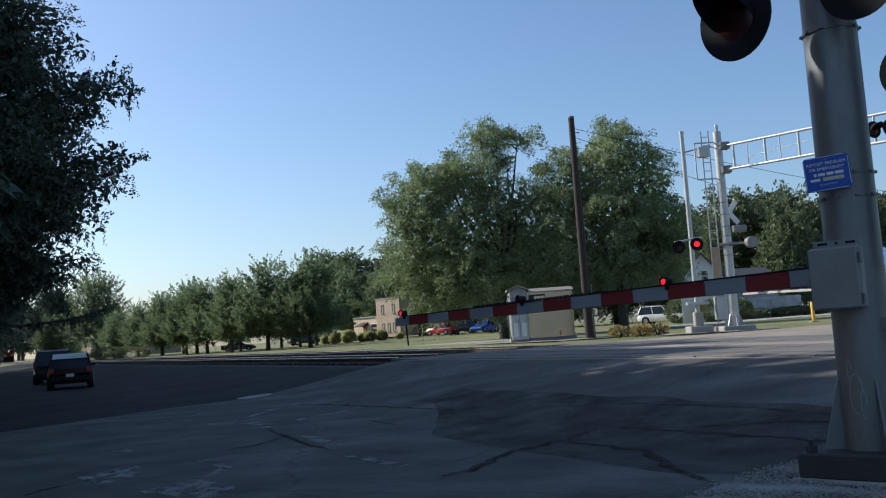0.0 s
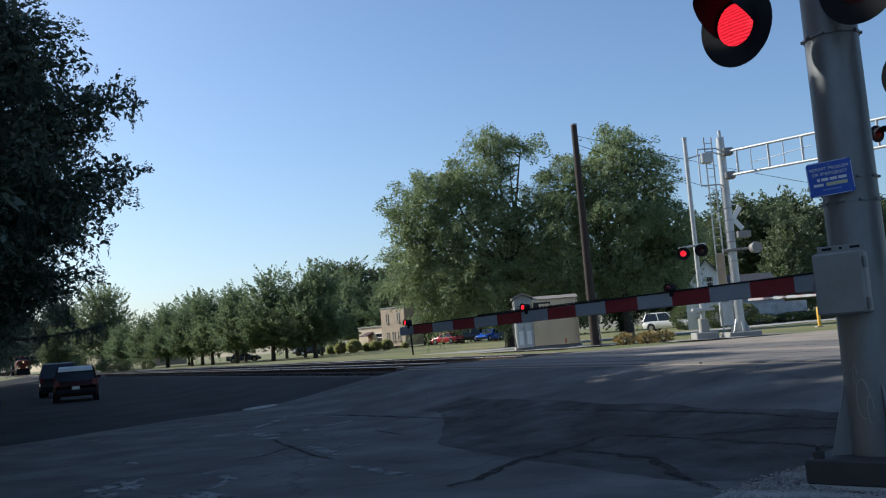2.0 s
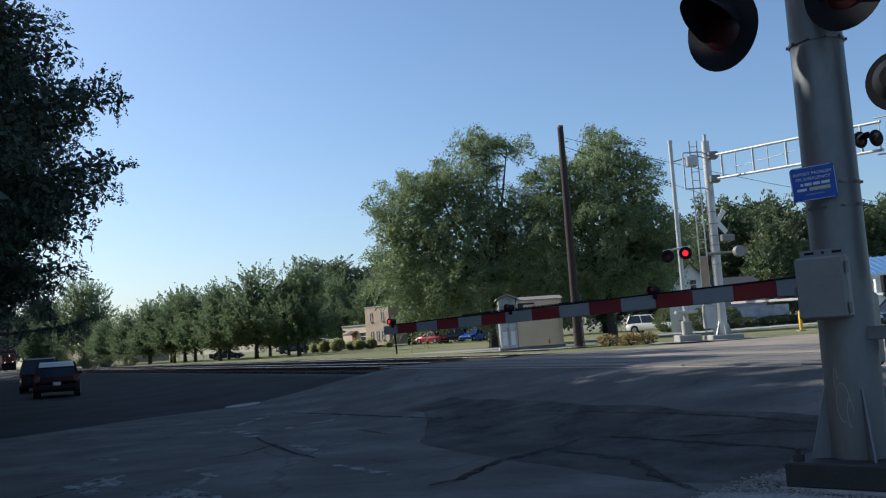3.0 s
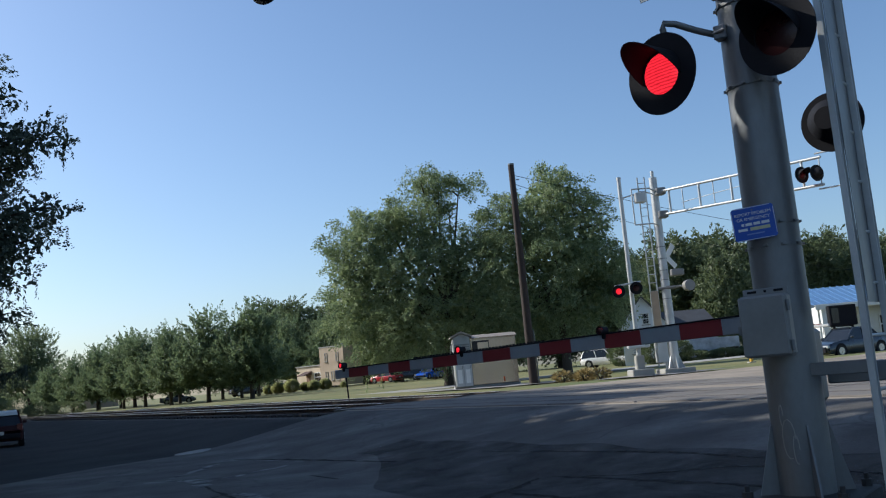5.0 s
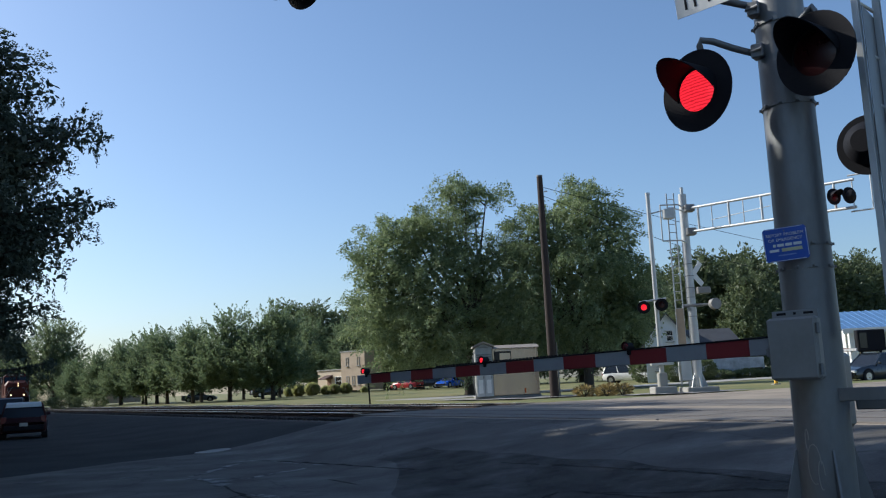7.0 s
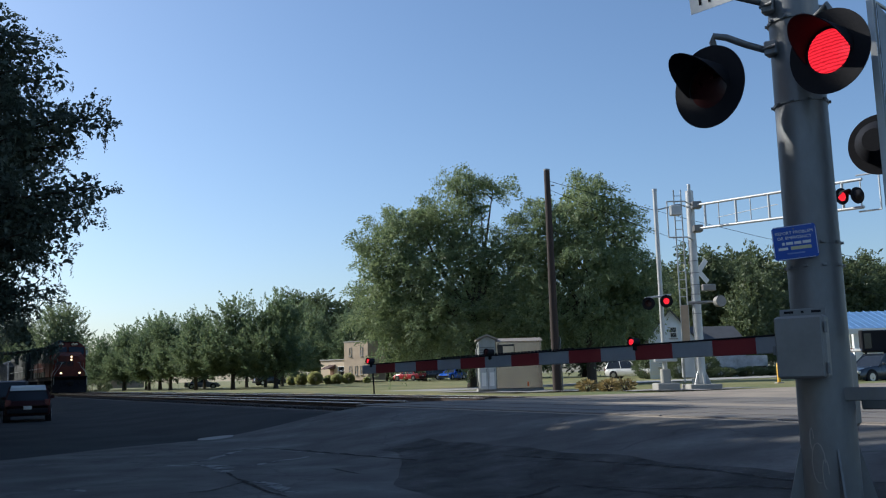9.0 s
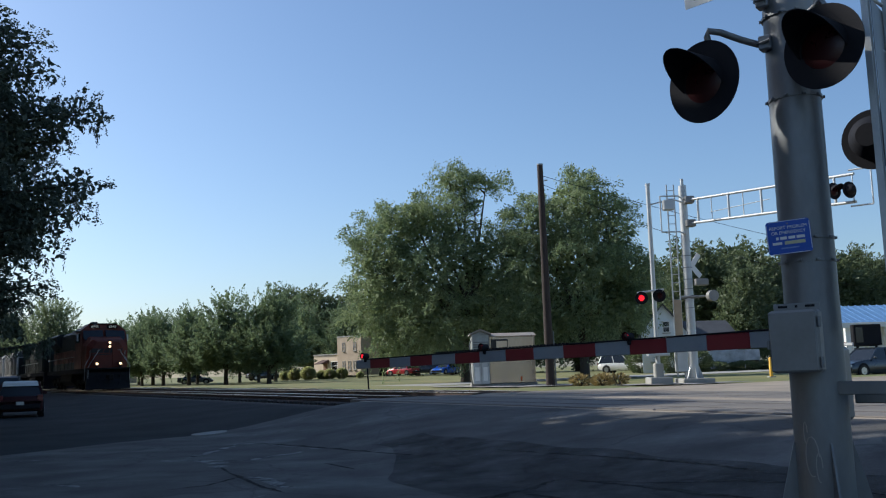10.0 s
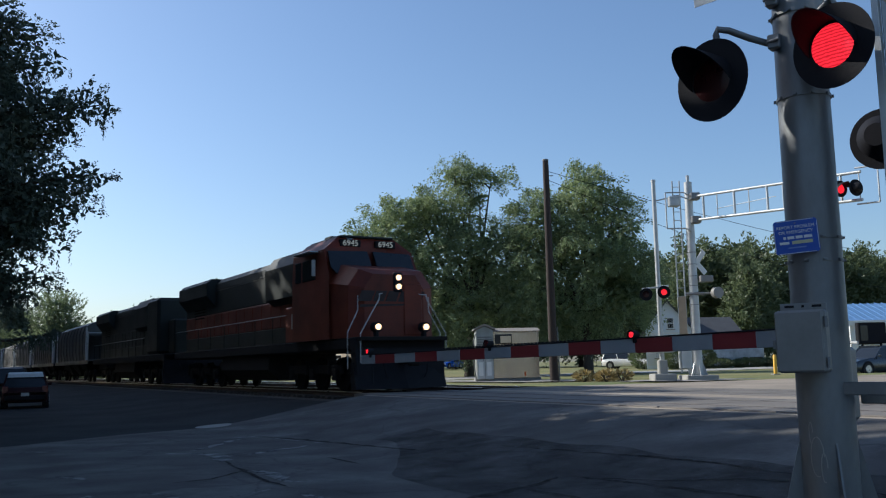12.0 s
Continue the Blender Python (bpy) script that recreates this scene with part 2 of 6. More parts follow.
add_led_rows(LIT)
UNLIT = mat("unlit_red_lens", (0.035, 0.004, 0.006), 0.3, 0, (0.03, 0.005, 0.006), 9, 60, 0.1)
HEADLIGHT = glow_mat("lit_headlight", (1.0, 0.6, 0.3), 2.0)
TAILRED = mat("tail_lamp_red", (0.13, 0.01, 0.01), 0.3, 0, (0.08, 0.006, 0.006), 8, 40, 0.0)
LEAF_BIG = leaf_mat("leaves_locust", (0.135, 0.19, 0.1), (0.28, 0.33, 0.155), 0.5)
LEAF_ROW = leaf_mat("leaves_row", (0.112, 0.165, 0.09), (0.215, 0.265, 0.13), 0.5)
LEAF_DARK = leaf_mat("leaves_far", (0.088, 0.118, 0.06), (0.145, 0.175, 0.08), 0.4)
LEAF_SPRUCE = leaf_mat("needles_spruce", (0.065, 0.085, 0.066), (0.1, 0.125, 0.09), 0.25)
LEAF_PALE = leaf_mat("leaves_pale_far", (0.14, 0.18, 0.09), (0.22, 0.26, 0.14), 0.55)
LEAF_OLIVE = leaf_mat("leaves_olive", (0.16, 0.17, 0.05), (0.25, 0.24, 0.08), 0.5)
LEAF_BUSH = leaf_mat("leaves_bush", (0.32, 0.34, 0.14), (0.44, 0.43, 0.2), 0.6)
LEAF_DRY = leaf_mat("dry_grass", (0.3, 0.24, 0.1), (0.38, 0.28, 0.12), 0.3)


# ---- mesh helpers ----
class Mesh:
    """Collects faces of several solids for one part."""

    def __init__(self):
        self.v, self.f = [], []

    def put(self, verts, faces, m=None):
        k = len(self.v)
        self.v += [tuple(m @ Vector(p)) for p in verts] if m else [tuple(p) for p in verts]
        self.f += [tuple(i + k for i in f) for f in faces]
        return self

    def box(self, c, s, b=0.0, m=None):
        """A box with chamfered edges."""
        hx, hy, hz = s[0] / 2, s[1] / 2, s[2] / 2
        b = min(b, hx * 0.8, hy * 0.8, hz * 0.8)
        if b <= 0:
            vs = [(c[0] + sx * hx, c[1] + sy * hy, c[2] + sz * hz) for sx in (-1, 1) for sy in (-1, 1) for sz in (-1, 1)]
            return self.put(vs, [(0, 1, 3, 2), (4, 6, 7, 5), (0, 4, 5, 1), (2, 3, 7, 6), (0, 2, 6, 4), (1, 5, 7, 3)], m)
        vs, idx = [], {}
        for sx in (-1, 1):
            for sy in (-1, 1):
                for sz in (-1, 1):
                    for ax, off in enumerate(((0, b, b), (b, 0, b), (b, b, 0))):
                        idx[sx, sy, sz, ax] = len(vs)
                        vs.append((c[0] + sx * (hx - off[0]), c[1] + sy * (hy - off[1]), c[2] + sz * (hz - off[2])))
        fs = []
        ring = ((-1, -1), (1, -1), (1, 1), (-1, 1))
        for s in (-1, 1):
            fs.append(tuple(idx[s, p, q, 0] for p, q in ring)[::s])
            fs.append(tuple(idx[p, s, q, 1] for p, q in ring)[::-s])
            fs.append(tuple(idx[p, q, s, 2] for p, q in ring)[::s])
            for q in (-1, 1):
                fs.append((idx[s, q, -1, 0], idx[s, q, 1, 0], idx[s, q, 1, 1], idx[s, q, -1, 1])[::s * q])
                fs.append((idx[s, -1, q, 0], idx[s, -1, q, 2], idx[s, 1, q, 2], idx[s, 1, q, 0])[::s * q])
                fs.append((idx[-1, s, q, 1], idx[1, s, q, 1], idx[1, s, q, 2], idx[-1, s, q, 2])[::s * q])
        for k in [(x, y, z) for x in (-1, 1) for y in (-1, 1) for z in (-1, 1)]:
            fs.append(tuple(idx[(*k, a)] for a in (0, 1, 2))[::k[0] * k[1] * k[2]])
        return self.put(vs, fs, m)

    def tube(self, pts, radii, seg=12, caps=True, m=None):
        """A round bar through pts; radii one number or one for each point."""
        pts = [Vector(p) for p in pts]
        if not hasattr(radii, "__len__"):
            radii = [radii] * len(pts)
        vs, fs, side = [], [], None
        for i, p in enumerate(pts):
            d = (pts[min(i + 1, len(pts) - 1)] - pts[max(i - 1, 0)]).normalized()
            if side is None:
                side = d.cross(Vector((0, 0, 1)) if abs(d.z) < 0.9 else Vector((1, 0, 0))).normalized()
            side = (side - d * side.dot(d)).normalized()
            up = d.cross(side)
            for k in range(seg):
                a = 2 * math.pi * k / seg
                vs.append(p + (side * math.cos(a) + up * math.sin(a)) * radii[i])
        for i in range(len(pts) - 1):
            for k in range(seg):
                j = (k + 1) % seg
                fs.append((i * seg + k, i * seg + j, (i + 1) * seg + j, (i + 1) * seg + k))
        if caps:
            fs.append(tuple(range(seg))[::-1])
            fs.append(tuple((len(pts) - 1) * seg + k for k in range(seg)))
        return self.put(vs, fs, m)

    def prism(self, outline, axis, lo, hi, m=None):
        """An outline of (a, b) pairs pushed along an axis from lo to hi."""
        def at(a, b, c):
            return {"x": (c, a, b), "y": (a, c, b), "z": (a, b, c)}[axis]
        n = len(outline)
        vs = [at(a, b, lo) for a, b in outline] + [at(a, b, hi) for a, b in outline]
        fs = [tuple(range(n)), tuple(range(2 * n - 1, n - 1, -1))] + [(i, n + i, n + (i + 1) % n, (i + 1) % n) for i in range(n)]
        return self.put(vs, fs, m)

    def loft(self, rings, caps=True, m=None):
        """Skins rings of equally many points."""
        n = len(rings[0])
        vs = [p for r in rings for p in r]
        fs = [(i * n + k, i * n + (k + 1) % n, (i + 1) * n + (k + 1) % n, (i + 1) * n + k) for i in range(len(rings) - 1) for k in range(n)]
        if caps:
            fs += [tuple(range(n))[::-1], tuple((len(rings) - 1) * n + k for k in range(n))]
        return self.put(vs, fs, m)

    def mesh(self, name, material, smooth=False):
        me = bpy.data.meshes.new(name)
        me.from_pydata(self.v, [], self.f)
        bm = bmesh.new()
        bm.from_mesh(me)
        bmesh.ops.recalc_face_normals(bm, faces=bm.faces)
        if smooth:
            for f in bm.faces:
                f.smooth = len(f.verts) == 4
            for e in bm.edges:
                e.smooth = len(e.link_faces) == 2 and e.calc_face_angle(0) < 0.7
        bm.to_mesh(me)
        bm.free()
        me.materials.append(material)
        return me


def part(name, geometry, material, parent=None, label="", smooth=False, at=None):
    """Links a Mesh as one object under a thing or a part."""
    me = geometry.mesh(name, material, smooth) if isinstance(geometry, Mesh) else geometry
    ob = new(name, me)
    ob.parent = parent
    if at is not None:
        ob.matrix_basis = at
    return tagged(ob, label)


def thing(name, m, label, category, group=""):
    ob = new(name)
    ob.empty_display_size = 0.2
    ob.matrix_basis = m
    return tagged(ob, label, category, group)


def words(name, text, size, material, parent, m, label=""):
    """Lettering in the built-in font, turned into a thin mesh."""
    cu = bpy.data.curves.new(name, "FONT")
    cu.body, cu.size, cu.align_x, cu.align_y, cu.extrude = text, size, "CENTER", "CENTER", 0.002
    tmp = bpy.data.objects.new(name, cu)
    scene.collection.objects.link(tmp)
    me = bpy.data.meshes.new_from_object(tmp.evaluated_get(bpy.context.evaluated_depsgraph_get()))
    bpy.data.objects.remove(tmp)
    me.name = name
    me.materials.clear(); me.materials.append(material)
    return part(name, me, material, parent, label, at=m)


# ---- the lie of the land ----
PSI = radians(28.0)
AL, AC = Vector((-math.sin(PSI), math.cos(PSI), 0)), Vector((math.cos(PSI), math.sin(PSI), 0))   # along the track, across it
TRACKS = (12.5, 16.8)                 # distance of the two track centres from the camera
RAIL_Z = 0.50
YAW = math.degrees(PSI)


def ease(a, b, x):
    k = min(1, max(0, (x - a) / (b - a)))
    return k * k * (3 - 2 * k)


def road_h(p):
    """Height of the road surface across the track."""
    return -0.12 + 0.61 * ease(5.6, 11.4, p) - 0.05 * ease(18, 28, p) + 0.0035 * max(0, min(p, 200) - 30)


def ground_h(p, q):
    off = 0.22 * ease(7, 11, p) * (1 - ease(18.5, 21, p))
    return road_h(p) - off - 0.05


def at_pq(p, q, z=0.0):
    v = AC * p + AL * q
    return Vector((v.x, v.y, z))


def pq(x, y):
    v = Vector((x, y, 0))
    return v.dot(AC), v.dot(AL)


def ground_at(x, y):
    return ground_h(*pq(x, y))


def sheet(ps, qs, height):
    """A sheet over a grid of the plan; qs may depend on p."""
    s = Mesh()
    cols = [qs(p) for p in ps]
    n = len(cols[0])
    vs = [at_pq(p, q, height(p, q)) for p, c in zip(ps, cols) for q in c]
    return s.put(vs, [(i * n + k, (i + 1) * n + k, (i + 1) * n + k + 1, i * n + k + 1) for i in range(len(ps) - 1) for k in range(n - 1)])


# dark tar seams and pale worn streaks on the road: points (across, along the track) and width
TAR_LINES = (
    ([(6.92, 5.5), (6.9, 6.26), (6.85, 7.1), (6.75, 8.0), (6.7, 8.6)], 0.09), ([(6.75, 8.3), (7.1, 7.3), (7.5, 6.6), (7.6, 5.8), (7.45, 4.6)], 0.06),
    ([(5.13, 5.37), (5.29, 5.97), (5.67, 6.59), (5.89, 7.08), (5.9, 7.63), (5.87, 8.31)], 0.13), ([(6.6, 8.71), (6.01, 8.5), (5.22, 8.27), (4.62, 7.85), (4.19, 7.49), (3.82, 7.42)], 0.14),
    ([(4.17, 13.99), (3.97, 12.3), (3.83, 10.92), (3.87, 10.39)], 0.07), ([(2.81, 11.58), (3.34, 11.65), (3.97, 12.3)], 0.06), ([(5.59, 13.17), (5.55, 12.06)], 0.06),
    ([(0.53, 9.77), (0.74, 10.0), (1.05, 10.28)], 0.08), ([(6.05, 18.44), (6.36, 16.44), (6.6, 14.58), (6.8, 12.62)], 0.08), ([(7.6, 11.4), (7.8, 9.4), (7.9, 7.6), (7.8, 6.0)], 0.06))
WORN_LINES = (
    ([(3.7, 15.6), (4.07, 15.42), (4.31, 14.97), (4.08, 13.6)], 0.24), ([(4.15, 15.72), (4.95, 16.76), (6.0, 18.3)], 0.16), ([(6.0, 18.2), (6.2, 16.96), (6.4, 15.29)], 0.07),
    ([(4.31, 14.97), (4.8, 14.51), (5.52, 15.02), (6.15, 15.25)], 0.13), ([(3.15, 16.8), (3.58, 16.66)], 0.22), ([(3.8, 18.5), (4.3, 18.5)], 0.15), ([(1.62, 17.6), (2.32, 17.42)], 0.13),
    ([(1.0, 17.6), (1.38, 17.5)], 0.16), ([(1.7, 13.4), (2.0, 12.7)], 0.14), ([(2.35, 10.89), (2.53, 10.46), (2.54, 9.94), (2.29, 9.48), (2.07, 9.33)], 0.14),
    ([(2.63, 9.66), (3.08, 9.92), (3.67, 10.26)], 0.05), ([(4.02, 12.21), (4.13, 11.75), (4.07, 10.8), (4.31, 10.68)], 0.2), ([(3.74, 9.66), (3.83, 9.08), (3.84, 8.31)], 0.14))


def build_land():
    ps = [-3000, -800, -200, -60, -20, -5] + [x * 0.5 for x in range(0, 60)] + [30, 34, 40, 50, 70, 100, 150, 250, 500, 1200, 3000]
    qcol = [-3000, -800, -200, -80, -40, -20, -10, 0, 5, 10, 15, 20, 25, 30, 40, 60, 90, 130, 200, 400, 1000, 3000]
    g = sheet(ps, lambda p: qcol, ground_h)
    tagged(part("ground", g, GRASS), "mown lawn and rough grass, browned in places", "grass", kind="structure")

    def edge(p):
        pts = ((-60, 15.5), (0, 18.4), (2, 19.6), (4, 21.0), (6.3, 21.9), (9.4, 22.5), (12, 23.0), (28, 24), (150, 24))
        for (a, b), (c, d) in zip(pts, pts[1:]):
            if p <= c:
                return b + (d - b) * (p - a) / (c - a)
        return 24

    def near_q(p):
        lo = -30 if p < 8.5 else -30 + (34.5 * ease(8.5, 11, p))
        hi = edge(p)
        return [lo + (hi - lo) * k / 24 for k in range(25)]
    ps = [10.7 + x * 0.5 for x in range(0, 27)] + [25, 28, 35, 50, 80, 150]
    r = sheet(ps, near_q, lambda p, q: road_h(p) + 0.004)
    tagged(part("road", r, SUNLITROAD), "road beyond the tracks, sunlight put into its pale colour", "road", kind="structure")
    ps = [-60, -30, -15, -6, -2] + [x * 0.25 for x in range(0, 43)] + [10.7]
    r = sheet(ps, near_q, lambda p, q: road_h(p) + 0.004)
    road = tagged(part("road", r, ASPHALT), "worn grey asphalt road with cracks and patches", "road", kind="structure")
    rng = random.Random(17)

    def ribbon(name, line, width, material, label, lift=0.012):
        """A wandering strip laid on the road along a few points of the plan, thin at its ends."""
        pts = []
        for (a, b), (c, d) in zip(line, line[1:]):
            n = max(2, int(math.hypot(c - a, d - b) / 0.1))
            pts += [(a + (c - a) * k / n, b + (d - b) * k / n) for k in range(n)]
        pts.append(line[-1])
        s, vs, shift = Mesh(), [], rng.uniform(0, 50)
        for k, (p, q) in enumerate(pts):
            p2, q2 = pts[min(k + 2, len(pts) - 1)]
            p1, q1 = pts[max(k - 2, 0)]
            l = math.hypot(p2 - p1, q2 - q1)
            nx, ny = -(q2 - q1) / l, (p2 - p1) / l
            f = k / (len(pts) - 1)
            wob = noise.noise(Vector((p * 2.3, q * 2.3, shift))), noise.noise(Vector((p * 6, q * 6, shift + 9)))
            w = width * (0.12 + 0.88 * math.sin(math.pi * (0.04 + f * 0.92)) ** 0.5) * (1 + 0.6 * wob[0] + 0.5 * wob[1] + rng.uniform(-0.15, 0.15)) / 2
            o = width * (0.5 * wob[0] + 0.5 * wob[1])
            for sg in (-1, 1):
                a, b = p + nx * (o + sg * w), q + ny * (o + sg * w)
                vs.append(at_pq(a, b, road_h(a) + lift))
        s.put(vs, [(2 * k, 2 * k + 1, 2 * k + 3, 2 * k + 2) for k in range(len(pts) - 1)])
        part(name, s, material, road, label)
    # a darker resurfaced stretch with a ragged edge
    def ragged(q, seed):
        return 0.16 * noise.noise(Vector((q * 0.9, seed, 0))) + 0.05 * noise.noise(Vector((q * 5, seed, 4)))
    dark = Mesh()
    qs = [3.2 + 0.2 * k for k in range(58)]
    lows = [max(4.9, 5.2 + 1.9 * ease(9.5, 14.4, q) + 1.3 * ease(6.2, 4.0, q)) + ragged(q, 1) for q in qs]
    rows = [[at_pq(lo + (8.1 + ragged(q, 7) - lo) * j / 12, q, road_h(lo + (8.1 + ragged(q, 7) - lo) * j / 12) + 0.007) for j in range(13)] for q, lo in zip(qs, lows)]
    dark.put([v for r in rows for v in r], [(i * 13 + j, i * 13 + j + 1, (i + 1) * 13 + j + 1, (i + 1) * 13 + j) for i in range(len(rows) - 1) for j in range(12)])
    part("resurfaced_patch", dark, NEWASPHALT, road, "darker resurfaced asphalt")
    for line, w in TAR_LINES:
        ribbon("tar_seam", line, w, TAR, "dark crack filled with tar")
    for line, w in WORN_LINES:
        ribbon("worn_streak", line, w, PALEASPHALT, "pale worn streak")
    # two square patches of broken pale blocks with dark joints
    for k, corner in enumerate((((1.09, 10.66), (1.74, 11.15), (1.88, 10.55), (1.2, 9.75)), ((1.45, 9.05), (2.07, 9.4), (2.26, 8.5), (1.85, 7.95)))):
        nu, nv = 4, 5
        for i in range(nu):
            for j in range(nv):
                if rng.random() < (0.3 if k == 0 and i > 0 else 0.08):
                    continue
                vs = []
                for u, v in ((i, j), (i + 1, j), (i + 1, j + 1), (i, j + 1)):
                    u = (u + (0.05 if u == i else -0.05) + rng.uniform(-0.1, 0.1)) / nu
                    v = (v + (0.05 if v == j else -0.05) + rng.uniform(-0.1, 0.1)) / nv
                    a, b, c, d = corner
                    p = (a[0] * (1 - u) + b[0] * u) * (1 - v) + (d[0] * (1 - u) + c[0] * u) * v
                    q = (a[1] * (1 - u) + b[1] * u) * (1 - v) + (d[1] * (1 - u) + c[1] * u) * v
                    vs.append((p, q))
                slab = Mesh().put([at_pq(p, q, road_h(p) + h) for h in (0.0, 0.013) for p, q in vs], [(4, 5, 6, 7), (0, 1, 5, 4), (1, 2, 6, 5), (2, 3, 7, 6), (3, 0, 4, 7)])
                part("road_patch", slab, PALEASPHALT, road, "pale broken block")
    cover = Mesh()
    ring = [[at_pq(6.3 + r * math.cos(2 * math.pi * k / 24), 21.8 + r * math.sin(2 * math.pi * k / 24), road_h(6.3 + r * math.cos(2 * math.pi * k / 24)) + h) for k in range(24)] for r, h in ((0.42, 0.008), (0.42, 0.02), (0.34, 0.02), (0.33, 0.012), (0.02, 0.014))]
    part("manhole_cover", cover.loft(ring, caps=False), CONCRETE, road, "round pale manhole cover")
    # bare dirt between the road, the parked cars and the near track, its colour darkened for tree shade
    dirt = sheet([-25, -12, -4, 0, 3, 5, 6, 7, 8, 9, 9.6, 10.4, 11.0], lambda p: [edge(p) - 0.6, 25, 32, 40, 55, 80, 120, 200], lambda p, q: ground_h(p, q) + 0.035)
    tagged(part("verge", dirt, DIRT), "bare dirt verge beside the track, tree shade put into its colour", "dirt", kind="structure")
    # gravel islands round the two masts
    def gravel_edge(p):
        return 5.1 + 0.4 * ease(4.4, 6.2, p) - 1.2 * ease(4.7, 3.6, p) + 0.05 * math.sin(p * 9)

    pad = sheet([3.6, 4.0, 4.3, 4.7, 5.2, 5.7, 6.2, 6.6], lambda p: [2.6, 3.4, 4.2, gravel_edge(p)], lambda p, q: road_h(min(p, 6)) + 0.012 + 0.012 * math.sin(p * 7 + q * 5))
    rng = np.random.default_rng(9)
    stones = Mesh()
    for _ in range(15000):
        p, q, r = rng.uniform(3.6, 6.6), rng.uniform(3.3, 5.7), rng.uniform(0.006, 0.019)
        if q > gravel_edge(p) + rng.normal() * 0.05:
            continue
        c = at_pq(p, q, road_h(min(p, 6)) + 0.012 + 0.012 * math.sin(p * 7 + q * 5) + r * 0.3)
        a = rng.uniform(0, 6.28)
        k = [Vector((math.cos(a + j * 1.571) * r * rng.uniform(0.7, 1.3), math.sin(a + j * 1.571) * r * rng.uniform(0.7, 1.3), rng.uniform(-0.4, 0.4) * r)) + c for j in range(4)]
        tip = Vector((rng.uniform(-0.4, 0.4) * r, rng.uniform(-0.4, 0.4) * r, r * 0.7))
        stones.put(k + [c + tip, c - tip], [(0, 1, 4), (1, 2, 4), (2, 3, 4), (3, 0, 4), (1, 0, 5), (2, 1, 5), (3, 2, 5), (0, 3, 5)])
    tagged(part("gravel", stones, GRAVEL), "loose pale crushed stone", "gravel", kind="stuff")
    tagged(part("gravel_pad", pad, GRAVEL), "pale loose gravel round the signal foundation", "gravel", kind="structure")
    for ps, qs in (([21.6, 22.5, 23.5, 24.5, 25.5, 26.6], (31.2, 33, 35, 37, 38.4)), ([24.8, 26, 27, 28, 29.4], (25.6, 26.5, 27.5, 29))):
        pad = sheet(ps, lambda p: [v + 0.5 * math.sin(p * 2.3 + v) for v in qs], lambda p, q: ground_h(p, q) + 0.05 + 0.02 * math.sin(p * 3 + q * 2))
        tagged(part("gravel_pad", pad, GRAVEL), "pale gravel round the railway equipment", "gravel", kind="structure")
    side = sheet([20, 30, 50, 80, 120], lambda p: [44, 47, 51], lambda p, q: ground_h(p, q) + 0.03)
    tagged(part("road", side, CONCRETE), "pale concrete side street beyond the lawn", "road", kind="structure")


build_land()


# ---- tracks ----
def build_tracks():
    for c in TRACKS:
        track = thing("railway_track", Matrix.LocRotScale(at_pq(c, 0, 0), Euler((0, 0, PSI)), None), "steel rails on dark wooden ties in stone ballast", "railway track")
        tagged(track, kind="structure")
        # local x runs across the track, y along it
        bed = Mesh()
        prof = [(-2.6, -0.3), (-1.6, 0.27), (1.6, 0.27), (2.6, -0.3)]
        for a, b in ((-200, 4.0), (23.6, 380)):
            bed.prism(prof, "y", a, b)
        part("ballast", bed, BALLAST, track, "dark stone ballast")
        for s in (-1, 1):
            r = Mesh()
            x = s * 0.7525
            r.prism([(x - 0.07, 0.33), (x + 0.07, 0.33), (x + 0.012, 0.36), (x + 0.012, 0.46), (x + 0.036, 0.475), (x + 0.036, 0.497), (x - 0.036, 0.497), (x - 0.036, 0.475), (x - 0.012, 0.46), (x - 0.012, 0.36)], "y", -200, 380)
            rail = part("rail", r, RUST, track, "rust-brown steel rail")
            for (a, b), surface in (((-200, 4), RAILTOP), ((4, 25), DARKRAIL), ((25, 380), RAILTOP)):
                part("rail_head", Mesh().box((x, (a + b) / 2, 0.484), (0.078, b - a, 0.034), 0.01), surface, rail, "polished running surface" if surface is RAILTOP else "darker running surface")
        tie = Mesh().box((0, 0, 0.25), (2.6, 0.23, 0.18), 0.015).mesh("tie", TIE)
        for k in range(130):
            part("tie", tie, TIE, track, at=pose(random.uniform(-0.05, 0.05), 24.0 + k * 0.5, random.uniform(0.0, 0.02), 0, 0, random.uniform(-1.5, 1.5)))
        # crossing panels between the rails
        for x, w in ((0.0, 1.28), (-1.25, 0.8), (1.25, 0.8)):
            panel = Mesh().box((x, 0, 0.455), (w, 2.4, 0.09), 0.012).mesh("crossing_panel", RUBBER)
            for k in range(8):
                part("crossing_panel", panel, RUBBER, track, at=pose(0, 5.4 + k * 2.44, 0))


build_tracks()


# ---- crossing signals ----
LENSES = []          # each flashing lens with its rest pose and which half of the beat lights it


